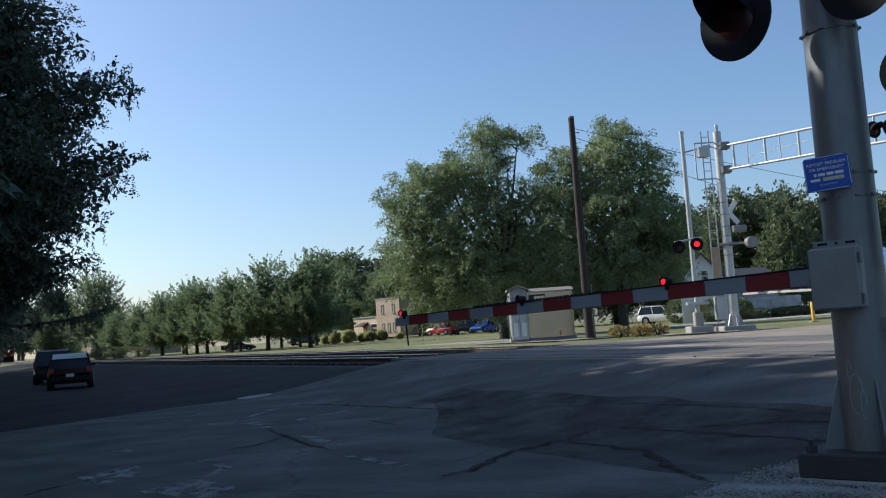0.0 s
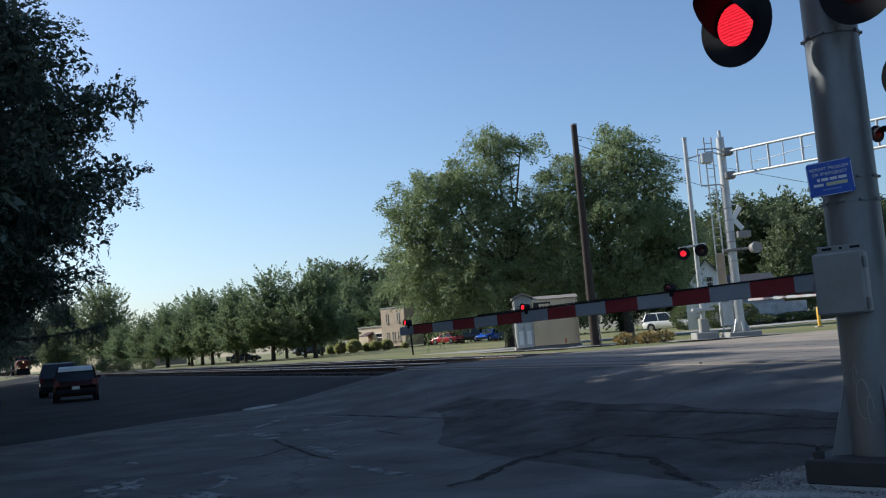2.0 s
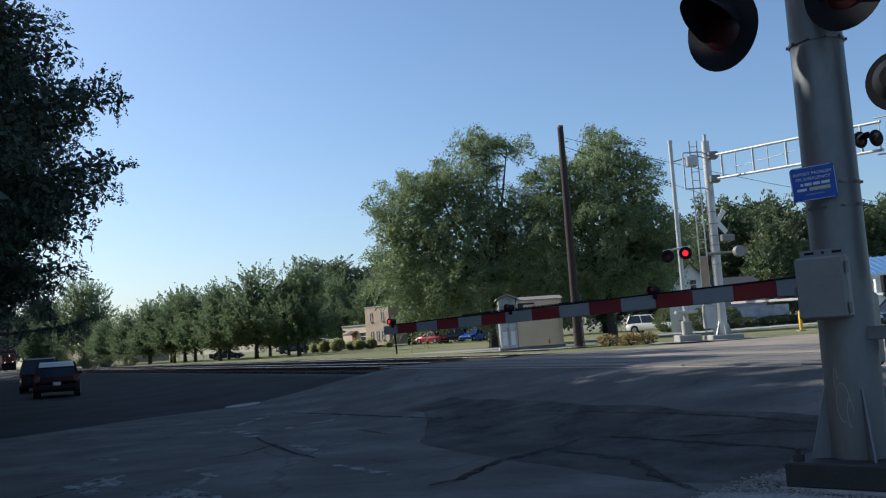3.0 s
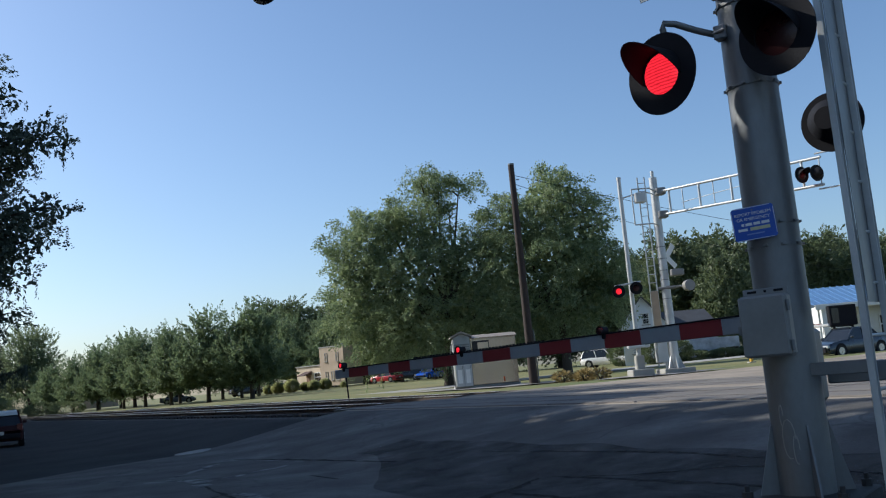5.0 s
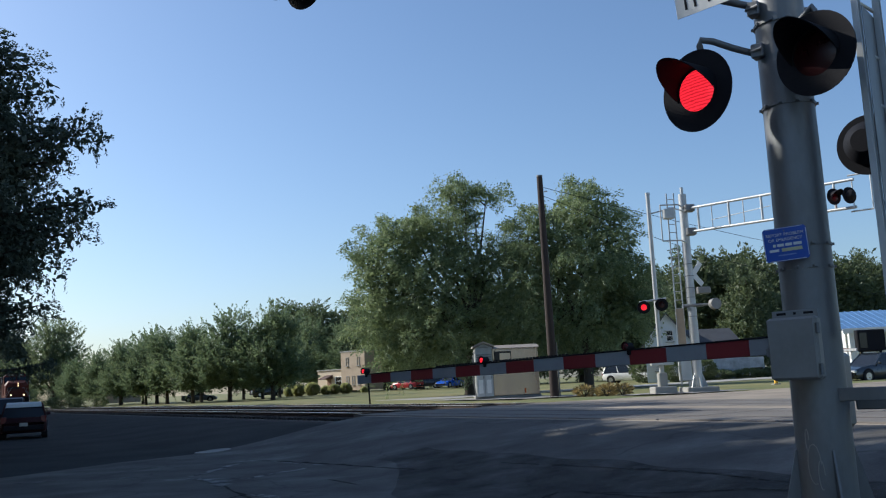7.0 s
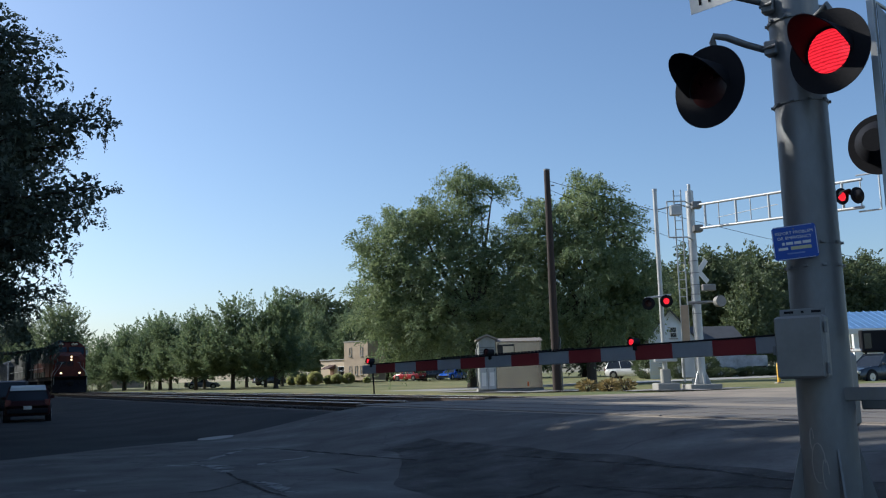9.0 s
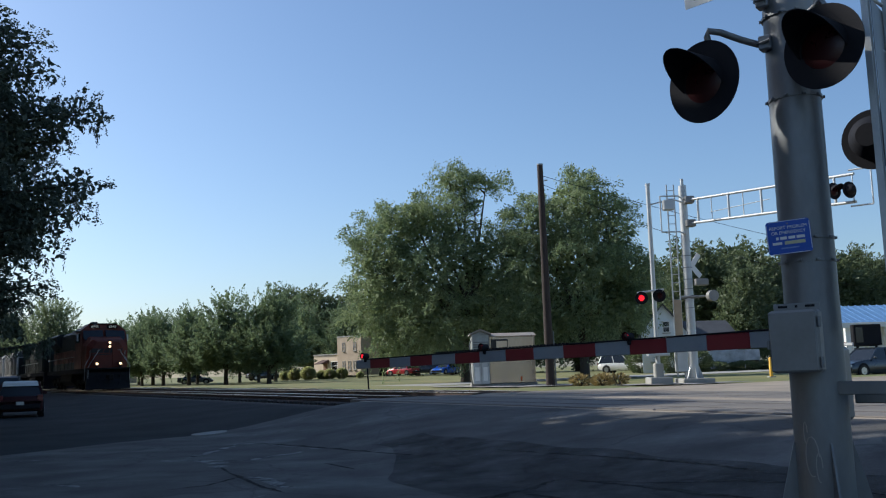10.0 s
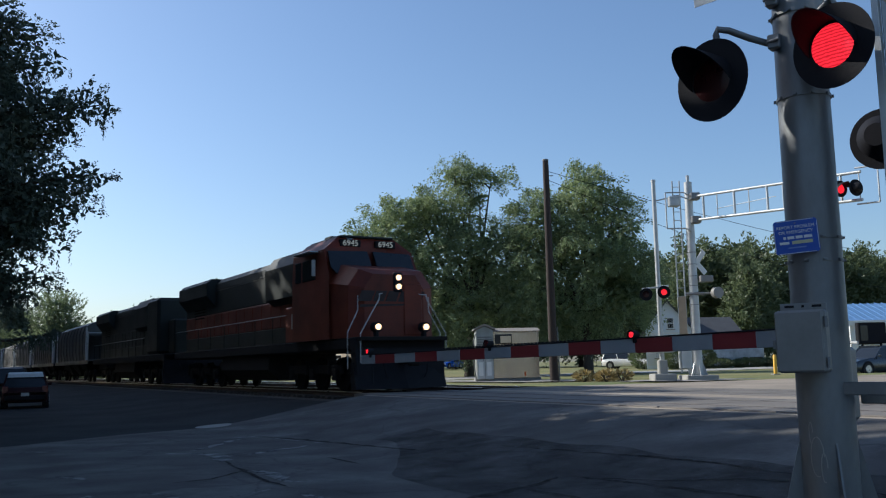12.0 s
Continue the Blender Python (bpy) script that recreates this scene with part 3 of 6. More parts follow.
def flasher(parent, m, beat, size=0.305, fixed=False):
    """A round backboard with hood and a lens that turns its lit or its dark face to the road. It looks along local -y."""
    unit = part("flashing_light", Mesh().tube([(0, 0.02, 0), (0, 0.1, 0), (0, 0.22, 0)], [0.19, 0.19, 0.1], 24), BLACK, parent, "black flashing light unit", True, m)
    board = Mesh()
    n = 40
    ring = [[(r * math.cos(2 * math.pi * k / n), y, r * math.sin(2 * math.pi * k / n)) for k in range(n)] for r, y in ((0.17, 0.0), (size, 0.0), (size, 0.008), (0.17, 0.008), (0.17, 0.0))]
    board.loft(ring, caps=False)
    part("backboard", board, BLACK, unit, "black round backboard")
    hood = Mesh()
    rings = []
    steps = 24
    for r in (0.198, 0.192):
        inner = []
        for d in (0.0, 1.0):
            inner.append([(r * math.cos(a), -d * 0.41 * max(0.02, math.sin(a) * 0.76 + 0.22), r * math.sin(a)) for a in [-0.25 + (math.pi + 0.5) * k / steps for k in range(steps + 1)]])
        rings.append(inner)
    outer, inner = rings
    vs = outer[0] + outer[1] + inner[1] + inner[0]
    w = steps + 1
    hood.put(vs, [(j * w + k, j * w + k + 1, ((j + 1) % 4) * w + k + 1, ((j + 1) % 4) * w + k) for j in range(4) for k in range(steps)])
    part("hood", hood, BLACK, unit, "black visor over the lens", True)
    front, back = Mesh(), Mesh()
    for side, s, rim in ((front, -1, 0.1695), (back, 1, 0.174)):
        rr = [[(r * math.cos(2 * math.pi * k / 24), s * y, r * math.sin(2 * math.pi * k / 24)) for k in range(24)] for r, y in ((rim, 0.001), (0.135, 0.014), (0.08, 0.024), (0.02, 0.028))]
        side.loft(rr)
    lens = part("lens", front, LIT, unit, "glowing red round lens", True)
    part("lens_back", back, UNLIT, lens, "dark red unlit face", True)
    LENSES.append((lens, beat))
    return unit


def small_flasher(parent, m, beat):
    """A gate-arm lamp: a small round red lamp in a black case."""
    case = part("arm_lamp", Mesh().tube([(0, 0.03, 0), (0, -0.04, 0)], 0.034, 20).box((0, 0, -0.05), (0.04, 0.04, 0.05), 0.008).tube([(0, -0.02, 0.0), (0, -0.065, 0.006)], [0.035, 0.038], 20, False), BLACK, parent, "black arm lamp with red lens", True, m)
    front, back = Mesh(), Mesh()
    for side, s in ((front, -1), (back, 1)):
        side.loft([[(r * math.cos(2 * math.pi * k / 20), s * y, r * math.sin(2 * math.pi * k / 20)) for k in range(20)] for r, y in ((0.028, 0.001), (0.016, 0.008), (0.006, 0.01))])
    lens = part("lens", front, LIT, case, "small red lens", True, pose(0, -0.052, 0))
    part("lens_back", back, UNLIT, lens, "dark red unlit face", True)
    LENSES.append((lens, beat))


def gate_arm(parent, root, tip, stripes, beats):
    """A striped boom of separate red and white fields, from root to tip in the parent's space."""
    root, tip = Vector(root), Vector(tip)
    d = tip - root
    length = d.length
    m = Matrix.Translation(root) @ d.to_track_quat("X", "Z").to_matrix().to_4x4()
    arm = part("gate_arm", Mesh().box((length / 2, -0.03, 0), (length, 0.03, 0.085), 0.008), ALU, parent, "red and white striped crossing gate arm", at=m)
    edges = [length - 0.3 - 0.406 * k for k in range(stripes)]
    edges = [length] + [e for e in edges if e > 0.05] + [0.0]
    for k, (x1, x0) in enumerate(zip(edges, edges[1:])):
        h0 = 0.106 + 0.028 * (1 - x0 / length)
        colour = RED if k % 2 else WHITE
        part("stripe", Mesh().box(((x0 + x1) / 2, 0, 0), (x1 - x0, 0.045, h0), 0.006), colour, arm, "red reflective field" if k % 2 else "white reflective field")
    # ribbed saw-tooth edge along the top and the cable to the lamps
    teeth = Mesh()
    for k in range(int(length * 0.35 / 0.05)):
        teeth.box((length * 0.4 + k * 0.05, 0.0, 0.078), (0.022, 0.02, 0.02))
    part("cable", teeth.tube([(0, 0.02, 0.074), (length * 0.5, 0.02, 0.068), (length * 0.96, 0.02, 0.06)], 0.008, 6), BLACK, arm, "black lamp cable")
    for f, beat in beats:
        small_flasher(arm, pose(length * f, 0.02, 0.1, 0, 0, 180), beat)
    part("tip_strap", Mesh().tube([(length * 0.965, 0.0, -0.05), (length * 0.962, 0.0, -0.31)], 0.01, 8), BLACK, arm, "thin black tip rod")
    return arm


def bolt_band(parent, z, r):
    band = Mesh().tube([(0, 0, z - 0.012), (0, 0, z + 0.012)], r + 0.006, 28)
    for k in range(10):
        a = k * 2 * math.pi / 10
        band.box((0, -(r + 0.012), z), (0.03, 0.02, 0.02), 0.003, Matrix.Rotation(a, 4, "Z"))
    part("band", band, STEEL, parent, "bolted steel band")


def near_signal():
    base = Vector((3.235, 7.02, 0.10))
    phi = -41.3
    sig = thing("crossing_signal", pose(*base, 0, 0, phi), "galvanised steel cantilever signal mast with lowered striped gate", "railway signal")
    part("foundation", Mesh().box((0, 0, -0.29), (0.98, 0.98, 0.2), 0.02), CONCRETE, sig, "weathered concrete foundation block")
    part("base_plate", Mesh().box((0, 0, -0.1), (0.87, 0.87, 0.185), 0.012), DARKSTEEL, sig, "dark steel base frame")
    part("mast", Mesh().tube([(0, 0, -0.02), (0, 0, 3.5), (0, 0, 7.2)], [0.212, 0.2, 0.185], 40).tube([(0, 0, 7.2), (0, 0, 7.25)], 0.2, 40), STEEL, sig, "thick grey galvanised tube", True)
    for k in range(4):
        a = Matrix.Rotation(radians(90 * k + 32), 4, "Z")
        part("gusset", Mesh().prism([(-0.2, -0.01), (-0.36, -0.01), (-0.22, 0.52), (-0.2, 0.52)], "x", -0.008, 0.008), STEEL, sig, at=a)
    for sx in (-1, 1):
        for sy in (-1, 1):
            part("anchor_bolt", Mesh().tube([(sx * 0.35, sy * 0.35, -0.02), (sx * 0.35, sy * 0.35, 0.09)], 0.02, 10).tube([(sx * 0.35, sy * 0.35, -0.01), (sx * 0.35, sy * 0.35, 0.045)], 0.042, 6), DARKSTEEL, sig, "dark anchor bolt and nut")
    scrawl = Mesh()
    for k, (a0, da, z0, h) in enumerate(((-97, 14, 0.42, 0.3), (-84, 6, 0.34, 0.22), (-108, 4, 0.6, 0.16))):
        scrawl.tube([(0.2125 * math.cos(radians(a0 + da * math.cos(j * 0.5))), 0.2125 * math.sin(radians(a0 + da * math.cos(j * 0.5))), z0 + h / 2 * math.sin(j * 0.5)) for j in range(11)], 0.004, 5)
    part("scuff_mark", scrawl, CONCRETE, sig, "pale scuffed paint marks")
    for z in (1.92, 2.1, 3.25, 3.95):
        bolt_band(sig, z, 0.206)
    # junction box on the mast, its door towards the road
    bx = part("junction_box", Mesh().box((0, 0, 0), (0.36, 0.15, 0.47), 0.02), BOXGREY, sig, "grey steel junction box", at=pose(-0.02, -0.37, 1.29, 0, 0, 4))
    part("box_door", Mesh().box((-0.005, -0.085, 0), (0.345, 0.03, 0.455), 0.014), BOXGREY, bx, "smooth grey door")
    for z in (-0.16, 0.14):
        part("hinge", Mesh().tube([(0.185, -0.08, z - 0.04), (0.185, -0.08, z + 0.04)], 0.014, 8), STEEL, bx)
    flange = Mesh().box((0.0, 0.06, 0.262), (0.34, 0.012, 0.06), 0.004)
    part("mounting_flange", flange, STEEL, bx, "slotted mounting flange")
    for x in (-0.1, 0.0, 0.1):
        part("slot", Mesh().box((x, 0.0525, 0.268), (0.07 if x else 0.02, 0.004, 0.018), 0.001), BLACK, bx, "dark slot")
    part("latch", Mesh().box((-0.19, -0.07, -0.02), (0.025, 0.03, 0.07), 0.006), STEEL, bx)
    for z in (-0.15, 0.15):
        part("box_rail", Mesh().box((0, 0.14, z), (0.3, 0.18, 0.04), 0.004), STEEL, bx)
    # blue notice
    plate = part("notice_plate", Mesh().prism([(sx * 0.135 + 0.027 * math.cos(radians(a)), sz * 0.105 + 0.027 * math.sin(radians(a))) for sx, sz, a0 in ((1, 1, 0), (-1, 1, 90), (-1, -1, 180), (1, -1, 270)) for a in (a0, a0 + 30, a0 + 60, a0 + 90)], "y", -0.002, 0.002), BLUE, sig, "blue emergency notice with white lettering", at=pose(-0.04, -0.30, 2.10, 0, -3, 14))
    face = Matrix.Translation((0, -0.005, 0)) @ Matrix.Rotation(radians(90), 4, "X")
    words("lettering", "REPORT PROBLEM", 0.034, WHITEPAINT, plate, face @ Matrix.Translation((0, 0.075, 0)), "white lettering")
    words("lettering", "OR EMERGENCY", 0.034, WHITEPAINT, plate, face @ Matrix.Translation((0, 0.036, 0)), "white lettering")
    for x, w in ((-0.085, 0.02), (-0.04, 0.05), (0.02, 0.05), (0.085, 0.06)):
        part("printed_bar", Mesh().box((x, -0.004, -0.006), (w, 0.002, 0.022)), WHITEPAINT, plate, "plain white printed bar")
    part("printed_bar", Mesh().box((-0.09, -0.004, -0.045), (0.07, 0.002, 0.02)), WHITEPAINT, plate, "plain white printed bar")
    part("printed_bar", Mesh().box((0.04, -0.004, -0.045), (0.15, 0.002, 0.026)), mat("cream_sticker", (0.6, 0.58, 0.35), 0.6), plate, "cream sticker bar")
    part("printed_bar", Mesh().box((0.0, -0.004, -0.085), (0.13, 0.002, 0.01)), mat("pale_blue_print", (0.2, 0.3, 0.6), 0.6), plate, "pale printed bar")
    edge = Mesh()
    for z in (-0.127, 0.127):
        edge.box((0, -0.003, z), (0.27, 0.003, 0.004))
    for x in (-0.157, 0.157):
        edge.box((x, -0.003, 0), (0.004, 0.003, 0.21))
    part("plate_border", edge, WHITEPAINT, plate, "thin white border")
    part("rivet", Mesh().tube([(0, -0.003, 0.105), (0, -0.007, 0.105)], 0.006, 8), STEEL, plate)
    # the two lights and their bent pipe
    flasher(sig, pose(-0.54, -0.55, 3.40, 0, 0, -14), 0, 0.335)
    flasher(sig, pose(0.37, -0.45, 3.495, 0, 0, -14), 1, 0.325)
    pipe = Mesh().tube([(-0.15, -0.05, 3.72), (-0.3, -0.3, 3.76), (-0.42, -0.42, 3.82), (-0.5, -0.46, 3.84), (-0.52, -0.45, 3.8), (-0.52, -0.42, 3.66)], 0.028, 14)
    part("light_bracket", pipe, STEEL, sig, "bent grey pipe bracket", True)
    part("light_bracket", Mesh().tube([(0.1, -0.1, 3.78), (0.25, -0.28, 3.85), (0.36, -0.34, 3.9), (0.38, -0.32, 3.84), (0.38, -0.3, 3.6)], 0.028, 14), STEEL, sig, "bent grey pipe bracket", True)
    part("crossarm_pipe", Mesh().tube([(-0.42, -0.32, 4.22), (-0.1, -0.1, 4.1), (0.2, 0.1, 4.05)], 0.03, 12), STEEL, sig, smooth=True)
    for z in (3.72, 4.08):
        part("clamp", Mesh().box((-0.14, -0.17, z), (0.1, 0.1, 0.12), 0.01).tube([(-0.2, -0.2, z), (-0.08, -0.25, z)], 0.014, 8), STEEL, sig)
    white = part("track_count_plate", Mesh().box((0, 0, 0), (0.58, 0.004, 0.3), 0.0015), WHITEPAINT, sig, "white plate with dark printed bars", at=pose(-0.42, -0.42, 4.26, 0, -4, 0))
    for x in (-0.2, -0.12, 0.0, 0.1, 0.2):
        part("printed_bar", Mesh().box((x, -0.004, -0.02), (0.02, 0.002, 0.15)), BLACK, white, "plain black printed bar")
    flasher(sig, pose(0.33, 1.06, 3.06, 0, 0, 180), 1, 0.27)
    # ladder beside the mast
    r1 = Vector((3.60, 6.52)) - base.xy
    c, s = math.cos(radians(phi)), math.sin(radians(phi))

    def loc(v):
        return v.x * c + v.y * s, -v.x * s + v.y * c
    x1, y1 = loc(r1)
    for k, (x, y) in enumerate(((x1, y1), (x1 + 0.06, y1 + 0.42))):
        chan = Mesh().box((x, y, 3.53), (0.012, 0.085, 7.0), 0.002).box((x + 0.02, y - 0.04, 3.53), (0.045, 0.008, 7.0)).box((x + 0.02, y + 0.04, 3.53), (0.045, 0.008, 7.0))
        rail = part("ladder_rail", chan, ALU, sig, "aluminium ladder side rail")
        for j in range(16):
            part("rung_end", Mesh().tube([(x - 0.012, y, 0.75 + j * 0.4), (x - 0.004, y, 0.75 + j * 0.4)], 0.017, 12), BLACK, rail, "dark rung end")
    for j in range(16):
        part("rung", Mesh().tube([(x1, y1, 0.75 + j * 0.4), (x1 + 0.06, y1 + 0.42, 0.75 + j * 0.4)], 0.014, 8), ALU, sig)
    part("ladder_guard", Mesh().box((x1 + 0.05, y1 + 0.21, 2.65), (0.006, 0.36, 2.5), 0.001), STEEL, sig, "flat grey climbing guard")
    part("ladder_foot_bracket", Mesh().box(((x1 + 0.15) / 2, y1 * 0.5 - 0.02, 0.93), (abs(x1 - 0.1), 0.05, 0.1), 0.006), STEEL, sig, "grey channel bracket")
    part("sticker", Mesh().box((x1 - 0.009, y1, 1.62), (0.004, 0.05, 0.26)), mat("dark_green_sticker", (0.015, 0.05, 0.04), 0.5), sig, "dark green sticker bar")
    for z in (4.7, 6.4):
        part("ladder_stay", Mesh().tube([(0.1, -0.1, z), (x1, y1 + 0.2, z)], 0.018, 8), STEEL, sig)
    # gate: boom, pivot and the counterweight arms behind
    inv = (Matrix.Translation(base) @ Matrix.Rotation(radians(phi), 4, "Z")).inverted()
    root = inv @ Vector((3.05, 6.90, 1.425))
    tip = inv @ Vector((-0.585, 11.65, 1.35))
    gate_arm(sig, root, tip, 15, ((0.27, 1), (0.595, 0), (0.965, 2)))
    part("gate_mechanism", Mesh().box((-0.05, 0.4, 0.95), (0.3, 0.4, 0.6), 0.03), STEEL, sig, "grey gate motor case")
    part("counterweight", Mesh().box((0.75, 0.25, 0.88), (1.1, 0.05, 0.16), 0.01), STEEL, sig, "grey counterweight bar")
    # overhead cantilever with its lamps
    top = inv @ Vector((-1.04, 8.95, 5.45))
    for z in (5.75, 6.75):
        part("cantilever_chord", Mesh().tube([(0, 0, z), (top.x * 1.5, top.y * 1.5, z + 0.1)], 0.06, 12), ALU, sig, smooth=True)
    for f in (0.3, 0.7, 1.1, 1.45):
        part("cantilever_strut", Mesh().tube([(top.x * f, top.y * f, 5.75), (top.x * f, top.y * f, 6.8)], 0.03, 8), ALU, sig)
    flasher(sig, pose(top.x, top.y - 0.1, 5.45, 0, 0, 0), 0)
    flasher(sig, pose(top.x, top.y + 0.25, 5.45, 0, 0, 180), 1)
    part("lamp_drop", Mesh().tube([(top.x, top.y + 0.08, 5.4), (top.x, top.y + 0.08, 5.9)], 0.03, 8), BLACK, sig)
    return sig


def far_signal():
    base = Vector((12.0, 37.3, 0.42))
    sig = thing("crossing_signal", pose(*base, 0, 0, 0), "white-grey cantilever signal mast with ladder and lamps", "railway signal")
    part("foundation", Mesh().box((0, 0, -0.05), (1.3, 1.3, 0.5), 0.03), CONCRETE, sig, "pale concrete foundation")
    part("mast", Mesh().tube([(0, 0, 0.2), (0, 0, 8.3)], [0.2, 0.165], 28).tube([(0, 0, 8.3), (0, 0, 8.6)], 0.07, 14), ALU, sig, "pale grey painted tube", True)
    for k in range(6):
        part("gusset", Mesh().prism([(-0.18, 0.2), (-0.4, 0.2), (-0.19, 0.75)], "x", -0.01, 0.01), ALU, sig, at=Matrix.Rotation(radians(60 * k), 4, "Z"))
    for z in (3.1, 3.9, 4.3, 4.8, 5.3):
        bolt_band(sig, z, 0.19)
    # cantilever truss out over the road
    a, b = Vector((0, 0, 0)), Vector((4.08, -6.57, 0))
    d = b.normalized()
    for z0, z1 in ((7.65, 7.3), (6.65, 6.3)):
        part("truss_chord", Mesh().tube([a + d * 0.1 + Vector((0, 0, z0)), b + Vector((0, 0, z1))], 0.055, 12), ALU, sig, smooth=True)
    for f in (0.1, 0.3, 0.5, 0.7, 0.9):
        for off, r in ((0.0, 0.05), (0.09, 0.022)):
            p = a.lerp(b, f + off)
            part("truss_post", Mesh().tube([p + Vector((0, 0, 6.65 - 0.35 * (f + off))), p + Vector((0, 0, 7.65 - 0.35 * (f + off)))], r, 8), ALU, sig)
    p, q = a.lerp(b, 0.18), a.lerp(b, 0.55)
    part("truss_brace", Mesh().tube([p + Vector((0, 0, 6.95)), q + Vector((0, 0, 7.0))], 0.015, 6), ALU, sig)
    for z in (7.65, 6.65):
        part("truss_bracket", Mesh().box((0.18, -0.2, z), (0.4, 0.4, 0.3), 0.03), STEEL, sig)
    # end cage with a pair of back-to-back lamps
    for z in (6.15, 7.45):
        part("cage_rail", Mesh().tube([b + Vector((-0.15, 0.1, z)), b + Vector((0.35, -0.5, z - 0.02))], 0.03, 8), ALU, sig)
    part("cage_rail", Mesh().tube([b + Vector((0.35, -0.5, 6.13)), b + Vector((0.35, -0.5, 7.43))], 0.03, 8), ALU, sig)
    flasher(sig, Matrix.Translation(b + Vector((-0.62, 0.3, 6.75))) @ pose(0, 0, 0, 0, 0, 15), 5, 0.3)
    flasher(sig, Matrix.Translation(b + Vector((-0.22, -0.02, 6.72))) @ pose(0, 0, 0, 0, 0, -165), 0, 0.3)
    # ladder and small platform
    for x in (-0.92, -0.62):
        part("ladder_rail", Mesh().box((x, -0.8, 4.25), (0.05, 0.03, 7.9)), ALU, sig)
    for k in range(22):
        part("rung", Mesh().tube([(-0.92, -0.8, 0.6 + 0.35 * k), (-0.62, -0.8, 0.6 + 0.35 * k)], 0.016, 6), ALU, sig)
    part("ladder_guard", Mesh().box((-0.77, -0.84, 2.2), (0.3, 0.01, 2.4)), mat("tan_guard", (0.45, 0.33, 0.22), 0.6), sig, "tan climbing guard")
    for z in (6.2, 7.7):
        part("platform_rail", Mesh().tube([(-1.25, -0.9, z), (-0.5, -0.9, z), (0, -0.1, z)], 0.03, 8), ALU, sig)
    part("platform_rail", Mesh().tube([(-1.25, -0.9, 6.2), (-1.25, -0.9, 7.7)], 0.03, 8), ALU, sig)
    part("relay_box", Mesh().box((-0.95, -1.0, 7.3), (0.45, 0.3, 0.42), 0.03), ALU, sig)
    # crossbuck seen from behind, bell and lamp cases
    for ang in (46, -52):
        part("crossbuck_blade", Mesh().box((0, 0, 0), (1.25, 0.02, 0.23), 0.004), WHITEPAINT, sig, "white crossbuck blade", at=Matrix.Translation((0.27, 0.24 + 0.0005 * ang, 4.9)) @ pose(0, 0, 0, 0, 0, 18) @ Matrix.Rotation(radians(ang), 4, "Y"))
    part("lamp_case", Mesh().tube([(0.35, -0.35, 3.55), (0.75, -0.5, 3.55)], 0.05, 8).tube([(0.75, -0.5, 3.55), (0.8, -0.75, 3.55)], 0.23, 24), BOXGREY, sig, "grey round lamp back")
    part("lamp_case", Mesh().box((0.45, -0.3, 4.15), (0.55, 0.3, 0.28), 0.03), BOXGREY, sig)
    part("equipment_case", Mesh().box((-0.75, -0.8, 0.95), (0.45, 0.4, 0.95), 0.03), ALU, sig)
    part("bracket", Mesh().tube([(-0.35, 0, 3.55), (0.35, -0.3, 3.55)], 0.07, 10), STEEL, sig)
    gate_arm(sig, Vector((0.3, -0.5, 1.45)), Vector((3.2, -7.2, 1.3)), 15, ((0.3, 1), (0.6, 0)))

    # slimmer gate post beside the mast with its own pair of lights
    pb = Vector((10.35, 36.7, 0.42))
    post = thing("gate_post", pose(*pb), "slim grey signal post with paired red flashing lights", "railway signal")
    part("post_base", Mesh().box((0, 0, 0.12), (0.9, 0.9, 0.34), 0.03), CONCRETE, post)
    part("post_case", Mesh().box((0, 0, 0.55), (0.36, 0.34, 0.6), 0.04), CONCRETE, post, "pale grey gate motor case")
    part("post", Mesh().tube([(0, 0, 0.3), (0, 0, 8.2)], [0.1, 0.085], 18).tube([(0, 0, 8.2), (0, 0, 8.3)], 0.1, 14), ALU, post, "slim grey tube", True)
    part("stay", Mesh().tube([(0, 0, 7.4), (0.9, -0.4, 7.55), (1.6, 0.3, 7.5)], 0.03, 8), ALU, post)
    part("crossarm", Mesh().tube([(-0.75, -0.25, 3.72), (0.35, -0.25, 3.84)], 0.04, 8), ALU, post)
    flasher(post, pose(-0.62, -0.35, 3.5, 0, 0, -20) @ Matrix.Scale(0.72, 4), 3, 0.36)
    flasher(post, pose(0.12, -0.35, 3.58, 0, 0, -20) @ Matrix.Scale(0.72, 4), 4, 0.36)
    part("post_arm", Mesh().box((0, -0.1, 1.2), (0.9, 0.3, 0.12), 0.02), ALU, post, "pale pivot arms")
    return sig


near_signal()
far_signal()


